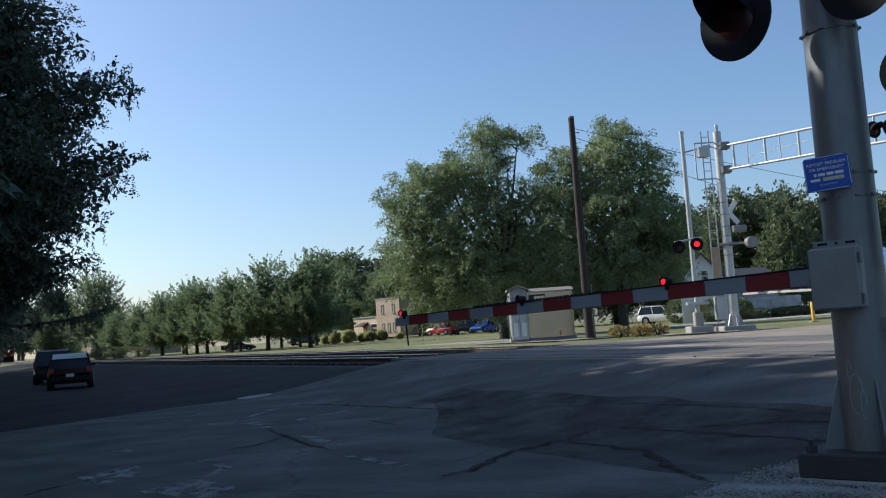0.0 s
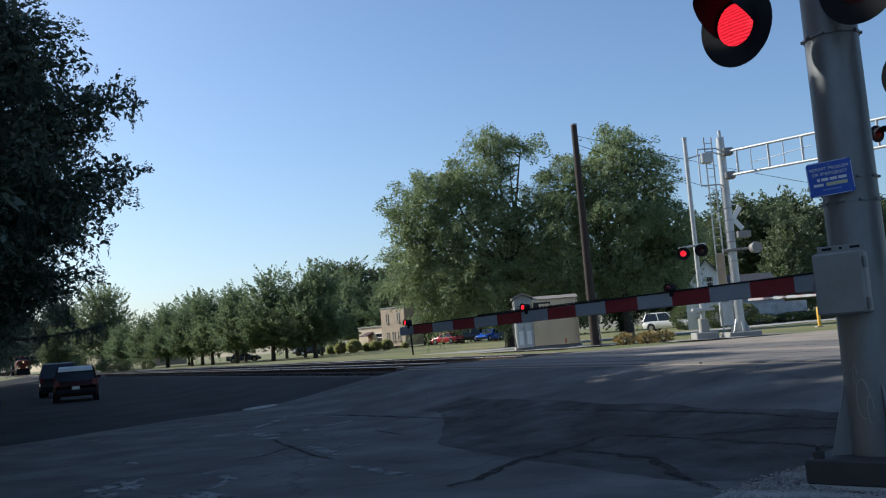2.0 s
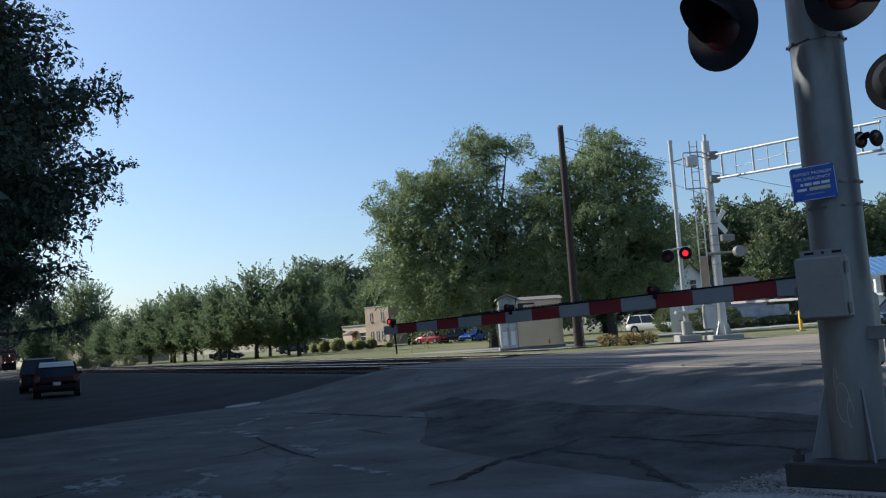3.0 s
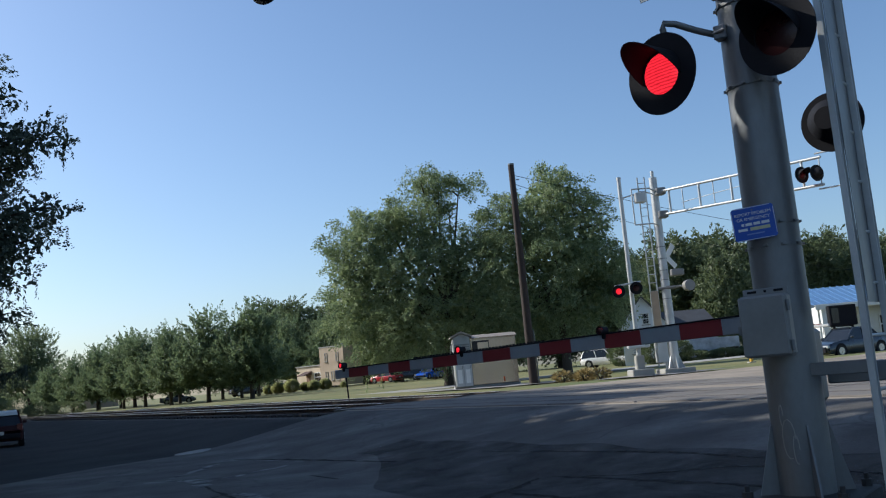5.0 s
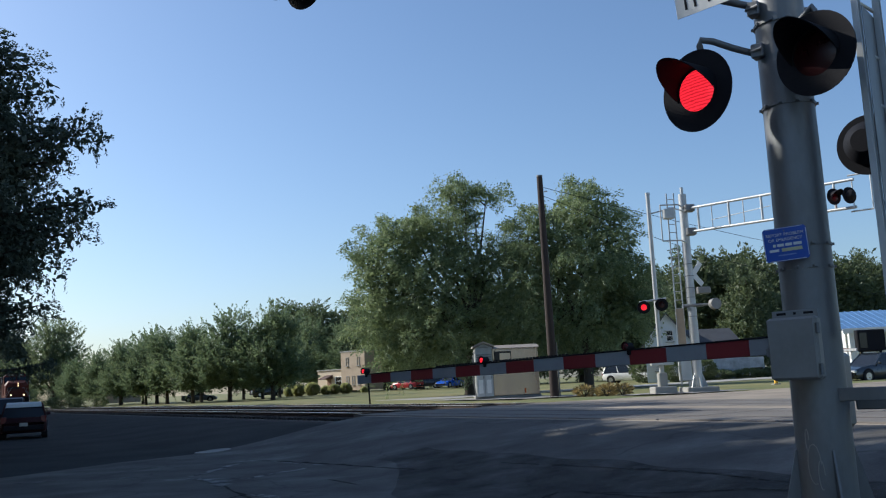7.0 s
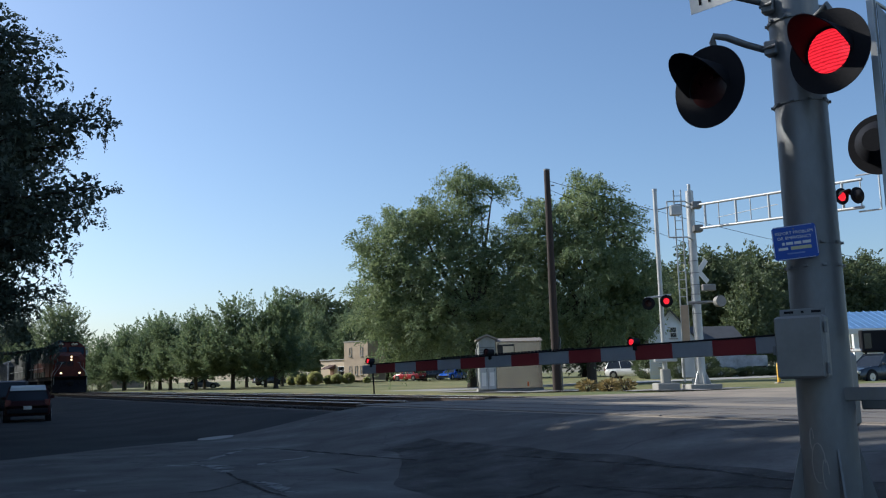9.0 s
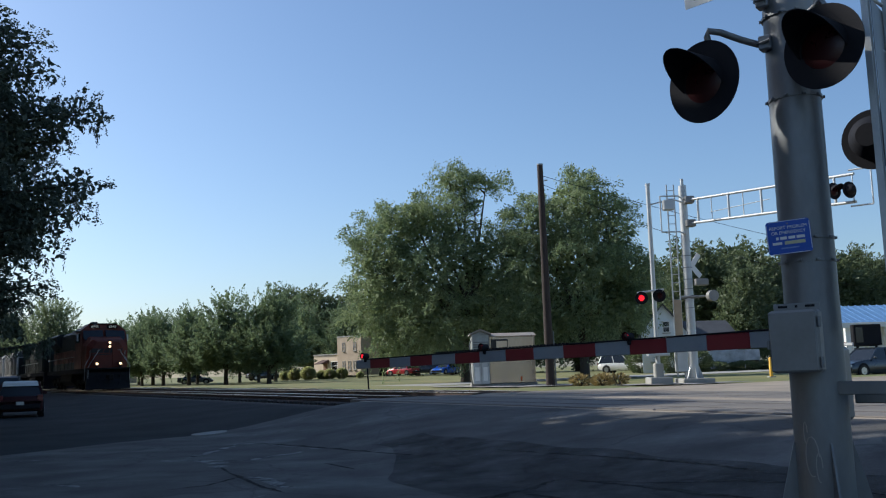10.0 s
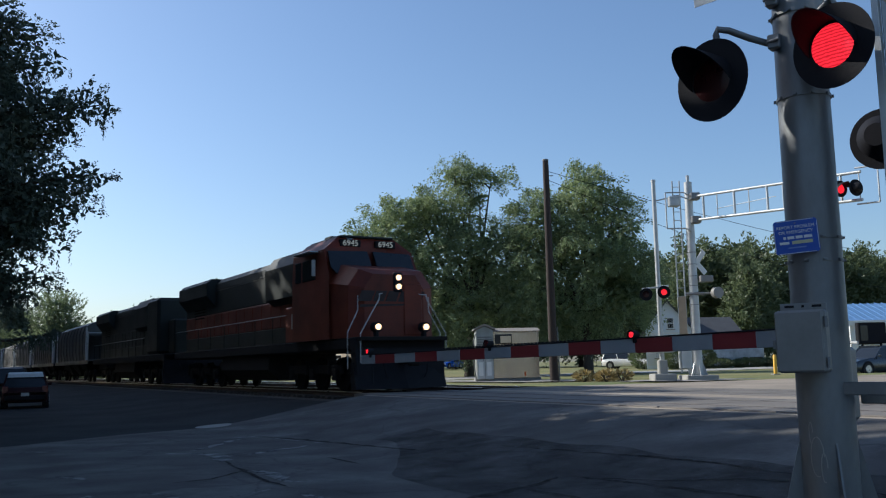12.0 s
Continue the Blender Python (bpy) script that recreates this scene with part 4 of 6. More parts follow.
def bungalow():
    m = pose(4.62, 43.0, ground_at(4.6, 43) + 0.05, 0, 0, -2)
    b = thing("equipment_shelter", m, "stainless steel railway equipment shelter with louvred end door", "shelter")
    h = 2.16
    part("plinth", Mesh().box((0.06, 0.1, 0.06), (3.05, 1.9, 0.12), 0.01), CONCRETE, b)
    part("body", Mesh().box((0.46, 0, 0.12 + h / 2), (2.12, 1.8, h), 0.015), BRUSHED, b, "brushed stainless walls")
    part("roof", Mesh().prism([(-1.05, h + 0.12), (1.05, h + 0.12), (0, h + 0.3)], "x", -0.62, 1.58), WARMROOF, b, "shallow pitched metal roof")
    part("awning", Mesh().box((0.48, -0.94, h - 0.2), (1.9, 0.1, 0.52), 0.02), STAINLESS, b, "stainless upper panel, warm reflection put into its colour")
    hatch = part("wall_hatch", Mesh().box((-0.12, -1.0, h - 0.24), (0.78, 0.05, 0.44), 0.02), DARKSTEEL, b, "dark framed wall hatch")
    part("hatch_cover", Mesh().box((-0.02, -1.03, h - 0.26), (0.5, 0.03, 0.32), 0.01), STAINLESS, hatch, "metal cover, warm reflection put into its colour")
    # gabled end bay with two pale doors and louvres above
    grey = mat("annex_grey", (0.36, 0.37, 0.36), 0.5, 0.4)
    part("annex", Mesh().box((-1.0, -0.02, 0.12 + h * 0.52), (0.79, 1.9, h * 1.04), 0.015), grey, b, "grey gabled end bay")
    part("annex_roof", Mesh().prism([(-1.5, h + 0.2), (-1.0, h + 0.4), (-0.5, h + 0.2), (-0.5, h + 0.27), (-1.0, h + 0.48), (-1.5, h + 0.27)], "y", -1.1, 1.0), WARMROOF, b, "pale gable roof")
    part("gable", Mesh().prism([(-1.39, h + 0.2), (-0.61, h + 0.2), (-1.0, h + 0.38)], "y", -0.95, 0.95), grey, b)
    for x in (-1.19, -0.81):
        dr = part("door", Mesh().box((x, -0.99, 0.66), (0.35, 0.04, 1.12), 0.008), ALU, b, "pale metal door")
        part("louvre", Mesh().box((x, -1.015, 0.56), (0.2, 0.02, 0.62), 0.004), WHITEPAINT, dr)
        part("door_handle", Mesh().box((x + 0.13, -1.02, 0.98), (0.03, 0.04, 0.14), 0.005), STEEL, dr)
    for k in range(7):
        part("slat", Mesh().box((-1.0, -0.985, 1.36 + 0.11 * k), (0.68, 0.04, 0.05), 0.005), STEEL, b)
    part("conduit", Mesh().tube([(-1.42, -0.6, 0.1), (-1.52, -0.6, 1.0), (-1.5, -0.6, 1.9), (-1.36, -0.6, 2.3)], 0.03, 8), STEEL, b)
    part("marker", Mesh().box((0.85, -0.92, 0.3), (0.07, 0.02, 0.2)), mat("orange_marker", (0.8, 0.15, 0.02), 0.5), b, "small orange marker")
    u = thing("utility_pedestal", pose(8.2, 75, ground_at(8.2, 75)), "small pale utility pedestal on the lawn", "utility box")
    part("case", Mesh().box((0, 0, 0.45), (0.4, 0.35, 0.9), 0.05), WHITEPAINT, u)
    part("lid", Mesh().box((0, 0, 0.92), (0.44, 0.39, 0.08), 0.03), WHITEPAINT, u)


bungalow()


def utility_pole():
    g = ground_at(6.3, 39.8)
    p = thing("utility_pole", pose(6.42, 39.8, g - 0.2, 0, 0, 0), "tall dark brown wooden utility pole", "utility pole")
    part("pole", Mesh().tube([(0, 0, 0), (-0.03, 0, 4), (-0.06, 0, 10.1)], [0.2, 0.175, 0.13], 18), POLEWOOD, p, smooth=True)
    part("cap", Mesh().tube([(-0.06, 0, 10.08), (-0.06, 0, 10.15)], 0.14, 14), STEEL, p)
    part("conduit", Mesh().tube([(0.24, -0.02, 0), (0.2, -0.02, 2.6)], 0.03, 8), STEEL, p)
    part("insulator", Mesh().tube([(0.1, 0, 9.4), (0.25, 0, 9.4)], 0.03, 8), ALU, p)
    # service wires sagging off to the trees
    for k, (z, e) in enumerate(((9.4, (62, 70, 6.6)), (9.0, (45, 66, 5.5)))):
        s, e = Vector((6.45, 39.8, g + z)), Vector(e)
        pts = [s.lerp(e, i / 14) - Vector((0, 0, 1.6 * 4 * (i / 14) * (1 - i / 14))) for i in range(15)]
        w = thing("wire", pose(0, 0, 0), "thin dark overhead wire", "wire")
        part("strand", Mesh().tube(pts, 0.012, 5), BLACK, w)


utility_pole()


# ---- trees ----
def leaf_mesh(name, points, size, material, droop=0.0, slim=0.45, seed=1, along=None):
    """One small bent leaf blade (two triangles' worth of quad) at each point."""
    rng = np.random.default_rng(seed)
    n = len(points)
    pts = np.asarray(points, float)
    d = rng.normal(size=(n, 3))
    d[:, 2] = d[:, 2] * 0.7 - droop
    if along is not None:
        d = d * 0.55 + np.asarray(along)
    d /= np.linalg.norm(d, axis=1)[:, None]
    e = np.cross(d, rng.normal(size=(n, 3)))
    e /= np.linalg.norm(e, axis=1)[:, None] + 1e-9
    s = size * rng.uniform(0.6, 1.4, (n, 1))
    a, b = pts - d * s * 0.5, pts + d * s * 0.5
    v = np.stack([a, pts + e * s * slim * 0.5, b, pts - e * s * slim * 0.5], 1).reshape(-1, 3)
    me = bpy.data.meshes.new(name)
    me.vertices.add(4 * n); me.loops.add(4 * n); me.polygons.add(n)
    me.vertices.foreach_set("co", v.ravel())
    me.loops.foreach_set("vertex_index", np.arange(4 * n, dtype=np.int32))
    me.polygons.foreach_set("loop_start", np.arange(0, 4 * n, 4, dtype=np.int32))
    me.update(calc_edges=True)
    me.materials.append(material)
    return me


def sprays(blobs, count, leaves, seed, length=0.9, lift=0.5, sag=0.0, gap=-0.3, inner=0.5, loose=0.1):
    """Leaf places and directions along many short twigs that leave the lobes outwards; lift bends them up, sag lets them hang."""
    rng = np.random.default_rng(seed)
    vol = np.array([b[3] * b[4] * b[5] for b in blobs]) ** 0.7
    pts, way = [], []
    for k in rng.choice(len(blobs), count, p=vol / vol.sum()):
        cx, cy, cz, rx, ry, rz = blobs[k]
        d = rng.normal(size=3); d /= np.linalg.norm(d)
        r = rng.uniform(inner ** 2, 1.0) ** 0.5
        c = np.array((cx + d[0] * rx * r, cy + d[1] * ry * r, cz + d[2] * rz * r))
        if noise.noise(Vector(c * 0.6) + Vector((seed, 0, 0))) < gap:
            continue
        a = d + (0, 0, lift) + rng.normal(size=3) * 0.35
        a /= np.linalg.norm(a)
        m = max(4, int(leaves * rng.uniform(0.6, 1.4)))
        f = rng.uniform(-0.25, 1, m)[:, None]
        l = length * rng.uniform(0.6, 1.3)
        bend = a + np.array((0, 0, -1.0)) * sag * 2 * np.maximum(f, 0)
        pts.append(c + a * f * l + np.array((0, 0, -1.0)) * sag * l * np.maximum(f, 0) ** 2 + rng.normal(size=(m, 3)) * loose * (1.1 - 0.8 * np.maximum(f, 0)))
        way.append(bend)
    return np.concatenate(pts), np.concatenate(way)


def core_points(blobs, count, seed, fill=0.7):
    """Places for the coarse inner leaves that close the middle of a crown."""
    rng = np.random.default_rng(seed)
    vol = np.array([b[3] * b[4] * b[5] for b in blobs])
    k = rng.choice(len(blobs), count, p=vol / vol.sum())
    b = np.array(blobs)[k]
    d = rng.normal(size=(count, 3)); d /= np.linalg.norm(d, axis=1)[:, None]
    return b[:, :3] + d * b[:, 3:] * rng.uniform(0, fill ** 3, (count, 1)) ** (1 / 3)


def limbs(trunk_h, blobs, r0, seed, lean=(0, 0)):
    """A tapered trunk that forks into limbs reaching the lobes of the crown."""
    rng = random.Random(seed)
    t = Mesh()
    top = Vector((lean[0], lean[1], trunk_h))
    t.tube([(0, 0, -0.3), (0, 0, 0.2), (top.x * 0.5, top.y * 0.5, trunk_h * 0.5), top], [r0 * 1.5, r0 * 1.1, r0, r0 * 0.85], 12)
    for cx, cy, cz, rx, ry, rz in blobs:
        end = Vector((cx, cy, cz + rz * 0.3))
        mid = top.lerp(end, 0.5) + Vector((rng.uniform(-0.4, 0.4), rng.uniform(-0.4, 0.4), -0.06 * (end - top).length))
        t.tube([top - Vector((0, 0, 0.3)), top.lerp(mid, 0.5), mid, end], [r0 * 0.6, r0 * 0.45, r0 * 0.3, r0 * 0.1], 8)
        for k in range(5):
            a = rng.uniform(0, 6.28)
            s = mid.lerp(end, rng.uniform(0, 0.9))
            e = s + Vector((math.cos(a) * rx * 0.7, math.sin(a) * ry * 0.7, rz * rng.uniform(-0.2, 0.7)))
            t.tube([s, s.lerp(e, 0.5) + Vector((0, 0, 0.15)), e], [r0 * 0.2, r0 * 0.12, r0 * 0.04], 6)
    return t


def tree(place, label, blobs, trunk_h, r0, count, leaves, size, material, seed, gap=-0.3, length=0.9, lift=0.5, sag=0.0, lean=(0, 0), group="", slim=0.45, loose=0.1, core=0, core_size=0.5, fill=0.7, inner=0.5):
    x, y = place
    t = thing("tree", pose(x, y, ground_at(x, y), 0, 0, 0), label, "tree", group)
    part("trunk", limbs(trunk_h, blobs, r0, seed, lean), BARK, t, "dark bark", True)
    pts, way = sprays(blobs, count, leaves, seed, length, lift, sag, gap, inner, loose)
    part("crown", leaf_mesh("crown", pts, size, material, 0, slim, seed, way), material, t, "many small leaves on fine twigs")
    if core:
        part("inner_crown", leaf_mesh("inner_crown", core_points(blobs, core, seed + 100, fill), core_size, material, 0.2, 0.6, seed), material, t, "leaves in the middle of the crown")
    return t


def build_trees():
    # two tall spreading trees behind the equipment shelter
    tree((4.2, 62), "tall spreading green tree with open airy top", [
        (0.4, 0, 13.5, 1.6, 1.8, 0.9), (-0.8, 0, 14.1, 1.2, 1.4, 0.8), (1.9, 0, 13.7, 1.2, 1.4, 0.8), (1.0, 0, 12.3, 0.9, 1.0, 0.5), (-3.5, 0, 11.4, 2.3, 2.6, 1.4), (-6.0, 0, 8.0, 2.2, 2.4, 1.9), (-1.6, 0, 11.0, 2.8, 2.8, 1.8), (-4.9, 0, 9.8, 3.1, 3.0, 2.2), (-2.0, -1, 7.6, 3.6, 3.2, 2.4), (-5.4, 0, 6.0, 2.8, 2.8, 2.2),
        (1.5, 0, 8.6, 2.6, 2.8, 2.2), (2.6, 1, 5.2, 3.2, 3.0, 2.4), (-1.6, -1.5, 4.2, 3.6, 3.0, 2.4), (-4.8, 0, 3.4, 2.4, 2.4, 1.8), (3.6, 0, 3.6, 2.4, 2.2, 1.5)],
        5.0, 0.3, 1900, 78, 0.17, LEAF_BIG, 3, -0.16, 1.1, 0.3, 0.55, (0.4, 0), slim=0.42, loose=0.25, core=7500, core_size=0.36, fill=0.74, inner=0.72)
    tree((11.8, 59), "tall full green tree with drooping outer twigs", [
        (0.0, 0, 11.6, 2.6, 2.6, 2.0), (-2.6, 0, 10.2, 2.2, 2.2, 1.8), (2.0, 0, 9.6, 2.4, 2.4, 1.8), (-3.4, 0, 7.4, 2.4, 2.4, 2.2), (0, -1, 7.4, 3.0, 2.8, 2.4), (2.9, 0, 6.6, 2.2, 2.2, 2.0),
        (-2.5, 0, 4.2, 2.8, 2.6, 2.0), (1.2, -0.6, 4.6, 2.8, 2.6, 1.9), (2.7, 0, 4.9, 1.6, 1.8, 1.2)],
        4.0, 0.3, 1700, 78, 0.17, LEAF_BIG, 5, -0.16, 1.1, 0.3, 0.55, slim=0.42, loose=0.25, core=6500, core_size=0.36, fill=0.74, inner=0.72)
    # the row along the lawn, of two kinds that repeat
    row_blobs = ([(0, 0, 4.4, 2.7, 2.5, 2.6), (-1.5, 0, 2.9, 1.9, 1.9, 1.5), (1.6, 0.2, 3.0, 2.0, 1.9, 1.6), (0, 0, 2.4, 2.2, 1.9, 1.0), (0.2, 0, 7.2, 1.6, 1.5, 1.9), (-0.3, 0, 8.9, 0.7, 0.7, 1.0), (-1.5, 0, 5.6, 1.3, 1.3, 1.3), (1.6, 0, 6.0, 1.2, 1.2, 1.4)],
                 [(0, 0, 4.2, 2.9, 2.6, 2.4), (-1.7, 0, 2.8, 1.9, 2, 1.4), (1.7, 0, 2.9, 2.0, 2, 1.5), (0, 0, 2.4, 2.2, 1.9, 1.0), (-0.9, 0, 6.8, 1.5, 1.4, 1.5), (1.0, 0.2, 7.1, 1.3, 1.3, 1.6), (0.2, 0, 8.2, 0.7, 0.7, 0.9)])
    kinds = [tree((-18.3, 95), "broad green roadside tree with feathery upright twigs", row_blobs[0], 1.6, 0.2, 460, 52, 0.26, LEAF_ROW, 11, -0.3, 1.7, 0.95, 0.0, group="trees along the lawn", slim=0.38, loose=0.17, core=2600, core_size=0.4, fill=0.7, inner=0.4),
             tree((-13.6, 93), "broad green roadside tree with rounded crown", row_blobs[1], 1.5, 0.2, 460, 52, 0.26, LEAF_ROW, 12, -0.3, 1.7, 0.95, 0.0, group="trees along the lawn", slim=0.38, loose=0.17, core=2600, core_size=0.4, fill=0.7, inner=0.4)]
    kinds[0].scale = (1.1, 1.1, 0.97)
    kinds[1].scale = (1.1, 1.1, 1.02)
    rng = random.Random(4)
    for k, (x, y, s) in enumerate(((-23.0, 99, 0.98), (-27.0, 104, 0.97), (-30.5, 108, 0.82), (-35, 113, 0.83), (-39.5, 118, 0.8), (-32.5, 120, 1.12), (-44, 124, 0.76), (-10, 156, 1.35), (-3, 158, 1.5), (-21, 118, 1.0), (-17, 122, 1.1), (2, 150, 1.5), (-49, 135, 0.75), (-25, 112, 0.95), (-17, 108, 0.9), (-36, 126, 0.9), (-41, 133, 0.95), (-25, 172, 1.3), (-17, 160, 1.4), (7, 132, 1.4))):
        c = copy_thing(kinds[k % 2], pose(x, y, ground_at(x, y), 0, 0, rng.uniform(0, 360)))
        c.scale = (s, s, s * rng.uniform(0.88, 0.98))
    tree((-54, 142), "pale round-crowned tree far down the line", [(0, 0, 8.6, 3.6, 3.6, 3.2), (-2, 0, 5, 3, 3, 2.2), (2, 0, 5, 3, 3, 2.4), (0.5, 0, 11.2, 2.4, 2.4, 1.6)], 2.5, 0.28, 420, 60, 0.36, LEAF_PALE, 21, -0.25, 2.4, 0.9, 0.0, slim=0.36, loose=0.2, core=1500, core_size=0.6, fill=0.6)
    tree((-43, 128), "small yellowish tree with spreading low crown", [(0, 0, 3.6, 2.2, 2.0, 1.3), (-1.6, 0, 3.0, 1.6, 1.4, 0.9), (1.6, 0, 3.0, 1.6, 1.4, 0.9)], 1.6, 0.16, 420, 20, 0.25, LEAF_OLIVE, 22, -0.15, 0.9, 0.4)
    # the darker wood behind the far mast
    back = tree((16, 118), "dark full green tree behind the houses", [(0, 0, 9.6, 3.8, 3.6, 2.9), (-2.6, 0, 6.4, 3.2, 3.2, 2.6), (2.8, 0, 6.6, 3.4, 3.2, 2.8), (0, -1, 3.4, 4.4, 3.2, 2.6), (1, 0, 12.2, 2.0, 2.0, 1.3)], 3.5, 0.36, 950, 17, 0.4, LEAF_DARK, 31, -0.3, 1.3, 0.5, 0.1, group="trees behind the houses", slim=0.42, loose=0.2, core=2600, core_size=0.7, fill=0.72)
    for x, y, s in ((31, 114, 1.0), (33, 100, 1.08), (38.5, 98, 1.05), (44, 101, 1.1), (49, 99, 0.95), (54, 103, 1.0), (60, 108, 1.0), (9, 123, 1.05), (2, 130, 1.0), (-95, 222, 0.85), (-118, 285, 0.95), (-16, 168, 1.25), (-10, 172, 1.35), (-4, 170, 1.3), (-22, 176, 1.3), (66, 112, 1.05), (34, 118, 1.1), (41, 112, 1.15), (11, 128, 0.9), (18, 127, 0.95), (23, 120, 0.95), (7, 140, 0.9), (29, 116, 0.9), (35, 90, 0.75)):
        c = copy_thing(back, pose(x, y, ground_at(x, y), 0, 0, rng.uniform(0, 360)))
        c.scale = (s, s, s * rng.uniform(0.9, 1.04))
    # the large dark tree in the foreground, with hanging twigs
    rng2 = np.random.default_rng(5)
    lobes, boughs, hang = [], Mesh(), []
    # each tier: height of the bough tips, reach, depth of its foliage
    tiers = ((13.2, 1.6, 0.8), (12.4, 3.0, 0.7), (11.5, 4.2, 0.75), (10.6, 4.7, 0.6), (9.3, 6.15, 0.8), (8.5, 5.0, 0.5), (7.2, 6.05, 0.75), (6.3, 5.6, 0.6), (5.3, 5.0, 0.6), (4.2, 4.5, 0.45), (3.6, 3.6, 0.45), (3.0, 2.6, 0.4), (2.1, 1.6, 0.5), (1.1, 1.3, 0.6))
    for k, (z, reach, deep) in enumerate(tiers):
        for j in range(9):
            az = radians(40 * j + (0 if j == 0 else rng2.uniform(-14, 14)) + (0 if j == 0 else 9 * k))
            r = reach * (1 if j == 0 else rng2.uniform(0.75, 0.98))
            zz = z + (0 if j == 0 else rng2.uniform(-0.35, 0.35))
            dx, dy = math.cos(az), math.sin(az)
            for f, size in ((0.86, 0.62), (0.6, 0.95), (0.32, 1.15)):
                lobes.append((dx * r * f, dy * r * f, zz - 0.1 * (1 - f) * r, 0.2 * r * size + 0.35, 0.2 * r * size + 0.35, deep * (0.8 if f > 0.8 else 1.45)))
            boughs.tube([(0, 0, zz - 0.9), (dx * r * 0.5, dy * r * 0.5, zz - 0.35), (dx * r * 0.95, dy * r * 0.95, zz)], [0.1, 0.06, 0.015], 6)
            for _ in range(26):
                f = rng2.uniform(0.35, 0.98)
                x, y, top = dx * r * f + rng2.normal() * 0.2, dy * r * f + rng2.normal() * 0.35, zz - deep * 0.5 + rng2.normal() * 0.15
                drop = rng2.uniform(0.2, 0.55)
                hang += [(x + rng2.normal() * 0.03, y + rng2.normal() * 0.03, top - drop * i / 12) for i in range(12)]
    spruce = thing("tree", pose(*SPRUCE, ground_at(*SPRUCE)), "large dark evergreen with drooping twigs in shade", "tree")
    part("trunk", Mesh().tube([(0, 0, -0.3), (0, 0, 0.4), (0.1, 0, 6), (0, 0, 13.4)], [0.62, 0.45, 0.32, 0.05], 14), BARK, spruce, "dark bark", True)
    part("limb", boughs, BARK, spruce, "dark spreading boughs")
    pts, way = sprays(lobes, 6200, 44, 41, 0.42, 0.3, 0.3, -0.3, 0.6, 0.1)
    part("crown", leaf_mesh("crown", pts, 0.085, LEAF_SPRUCE, 0, 0.55, 41, way), LEAF_SPRUCE, spruce, "dense dark twigs")
    part("hanging_foliage", leaf_mesh("hanging_foliage", hang, 0.12, LEAF_SPRUCE, 1.8, 0.3, 42), LEAF_SPRUCE, spruce, "strings of hanging needles")
    part("inner_crown", leaf_mesh("inner_crown", core_points(lobes, 75000, 44, 0.85), 0.2, LEAF_SPRUCE, 0.4, 0.6, 43), LEAF_SPRUCE, spruce, "needles in the middle of the crown")
    # a long low bough of hanging twigs
    bough = thing("hanging_bough", pose(-14.8, 27.5, 0), "long low bough with hanging dark twigs", "branch")
    line = [Vector(v) for v in ((0.1, -0.6, 2.5), (2.0, 0, 2.2), (2.9, 0, 2.24), (3.4, 0, 2.28), (3.9, 0, 2.34), (4.35, 0, 2.5))]
    part("limb", Mesh().tube(line, [0.07, 0.05, 0.04, 0.03, 0.02, 0.01], 8), BARK, bough)
    hang = []
    for k in range(95):
        f = rng2.uniform(0.25, 1) * (len(line) - 1.001)
        v = line[int(f)].lerp(line[int(f) + 1], f % 1)
        drop = rng2.uniform(0.1, 0.6) * (1 if v.x > 3.4 else 0.75)
        x, y = v.x + rng2.normal() * 0.02, v.y + rng2.normal() * 0.12
        hang += [(x + rng2.normal() * 0.02, y, v.z + 0.04 - drop * j / 16) for j in range(16)]
    part("foliage", leaf_mesh("foliage", hang, 0.09, LEAF_SPRUCE, 1.8, 0.36, 6), LEAF_SPRUCE, bough)
    # neighbours to the side that shade the road
    shade = tree((-19, 17), "large dark roadside tree shading the road", [(0, 0, 5, 4, 4, 3), (1, 0, 9, 3.6, 3.6, 3), (-1, 0, 12, 3, 3, 2.6)], 3.5, 0.4, 900, 14, 0.5, LEAF_SPRUCE, 43, -0.4, 1.2, 0.2, 0.3, group="roadside shade trees", core=3900, core_size=0.7, fill=0.85)
    for x, y, k in ((-13.2, 16.6, 0.93), (-15.8, 21.5, 1.0), (-12.2, 11.5, 0.93), (-25, 24, 1.1), (-25, 37, 1.36), (-30, 46.5, 1.5), (-17, 9, 1.05), (-13.5, 4, 0.95), (-33, 33, 1.2), (-34, 55.5, 1.52), (-38.5, 64, 1.52), (-27.5, 42, 1.2), (-42.5, 74, 1.55), (-46, 84, 1.5), (-52, 97, 1.5), (-16, -1, 1), (-60, 112, 1.3), (-72.5, 140, 1.3), (-86, 170, 1.4), (-104, 205, 1.5), (-126, 250, 1.8), (-27, 12, 1.2), (-110, 262, 1.4), (-152, 350, 1.8), (-215, 465, 2.0), (-280, 600, 2.4)):
        c = copy_thing(shade, pose(x, y, ground_at(x, y), 0, 0, rng.uniform(0, 360)))
        c.scale = (k, k, k)


SPRUCE = (-14.8, 26.5)
build_trees()


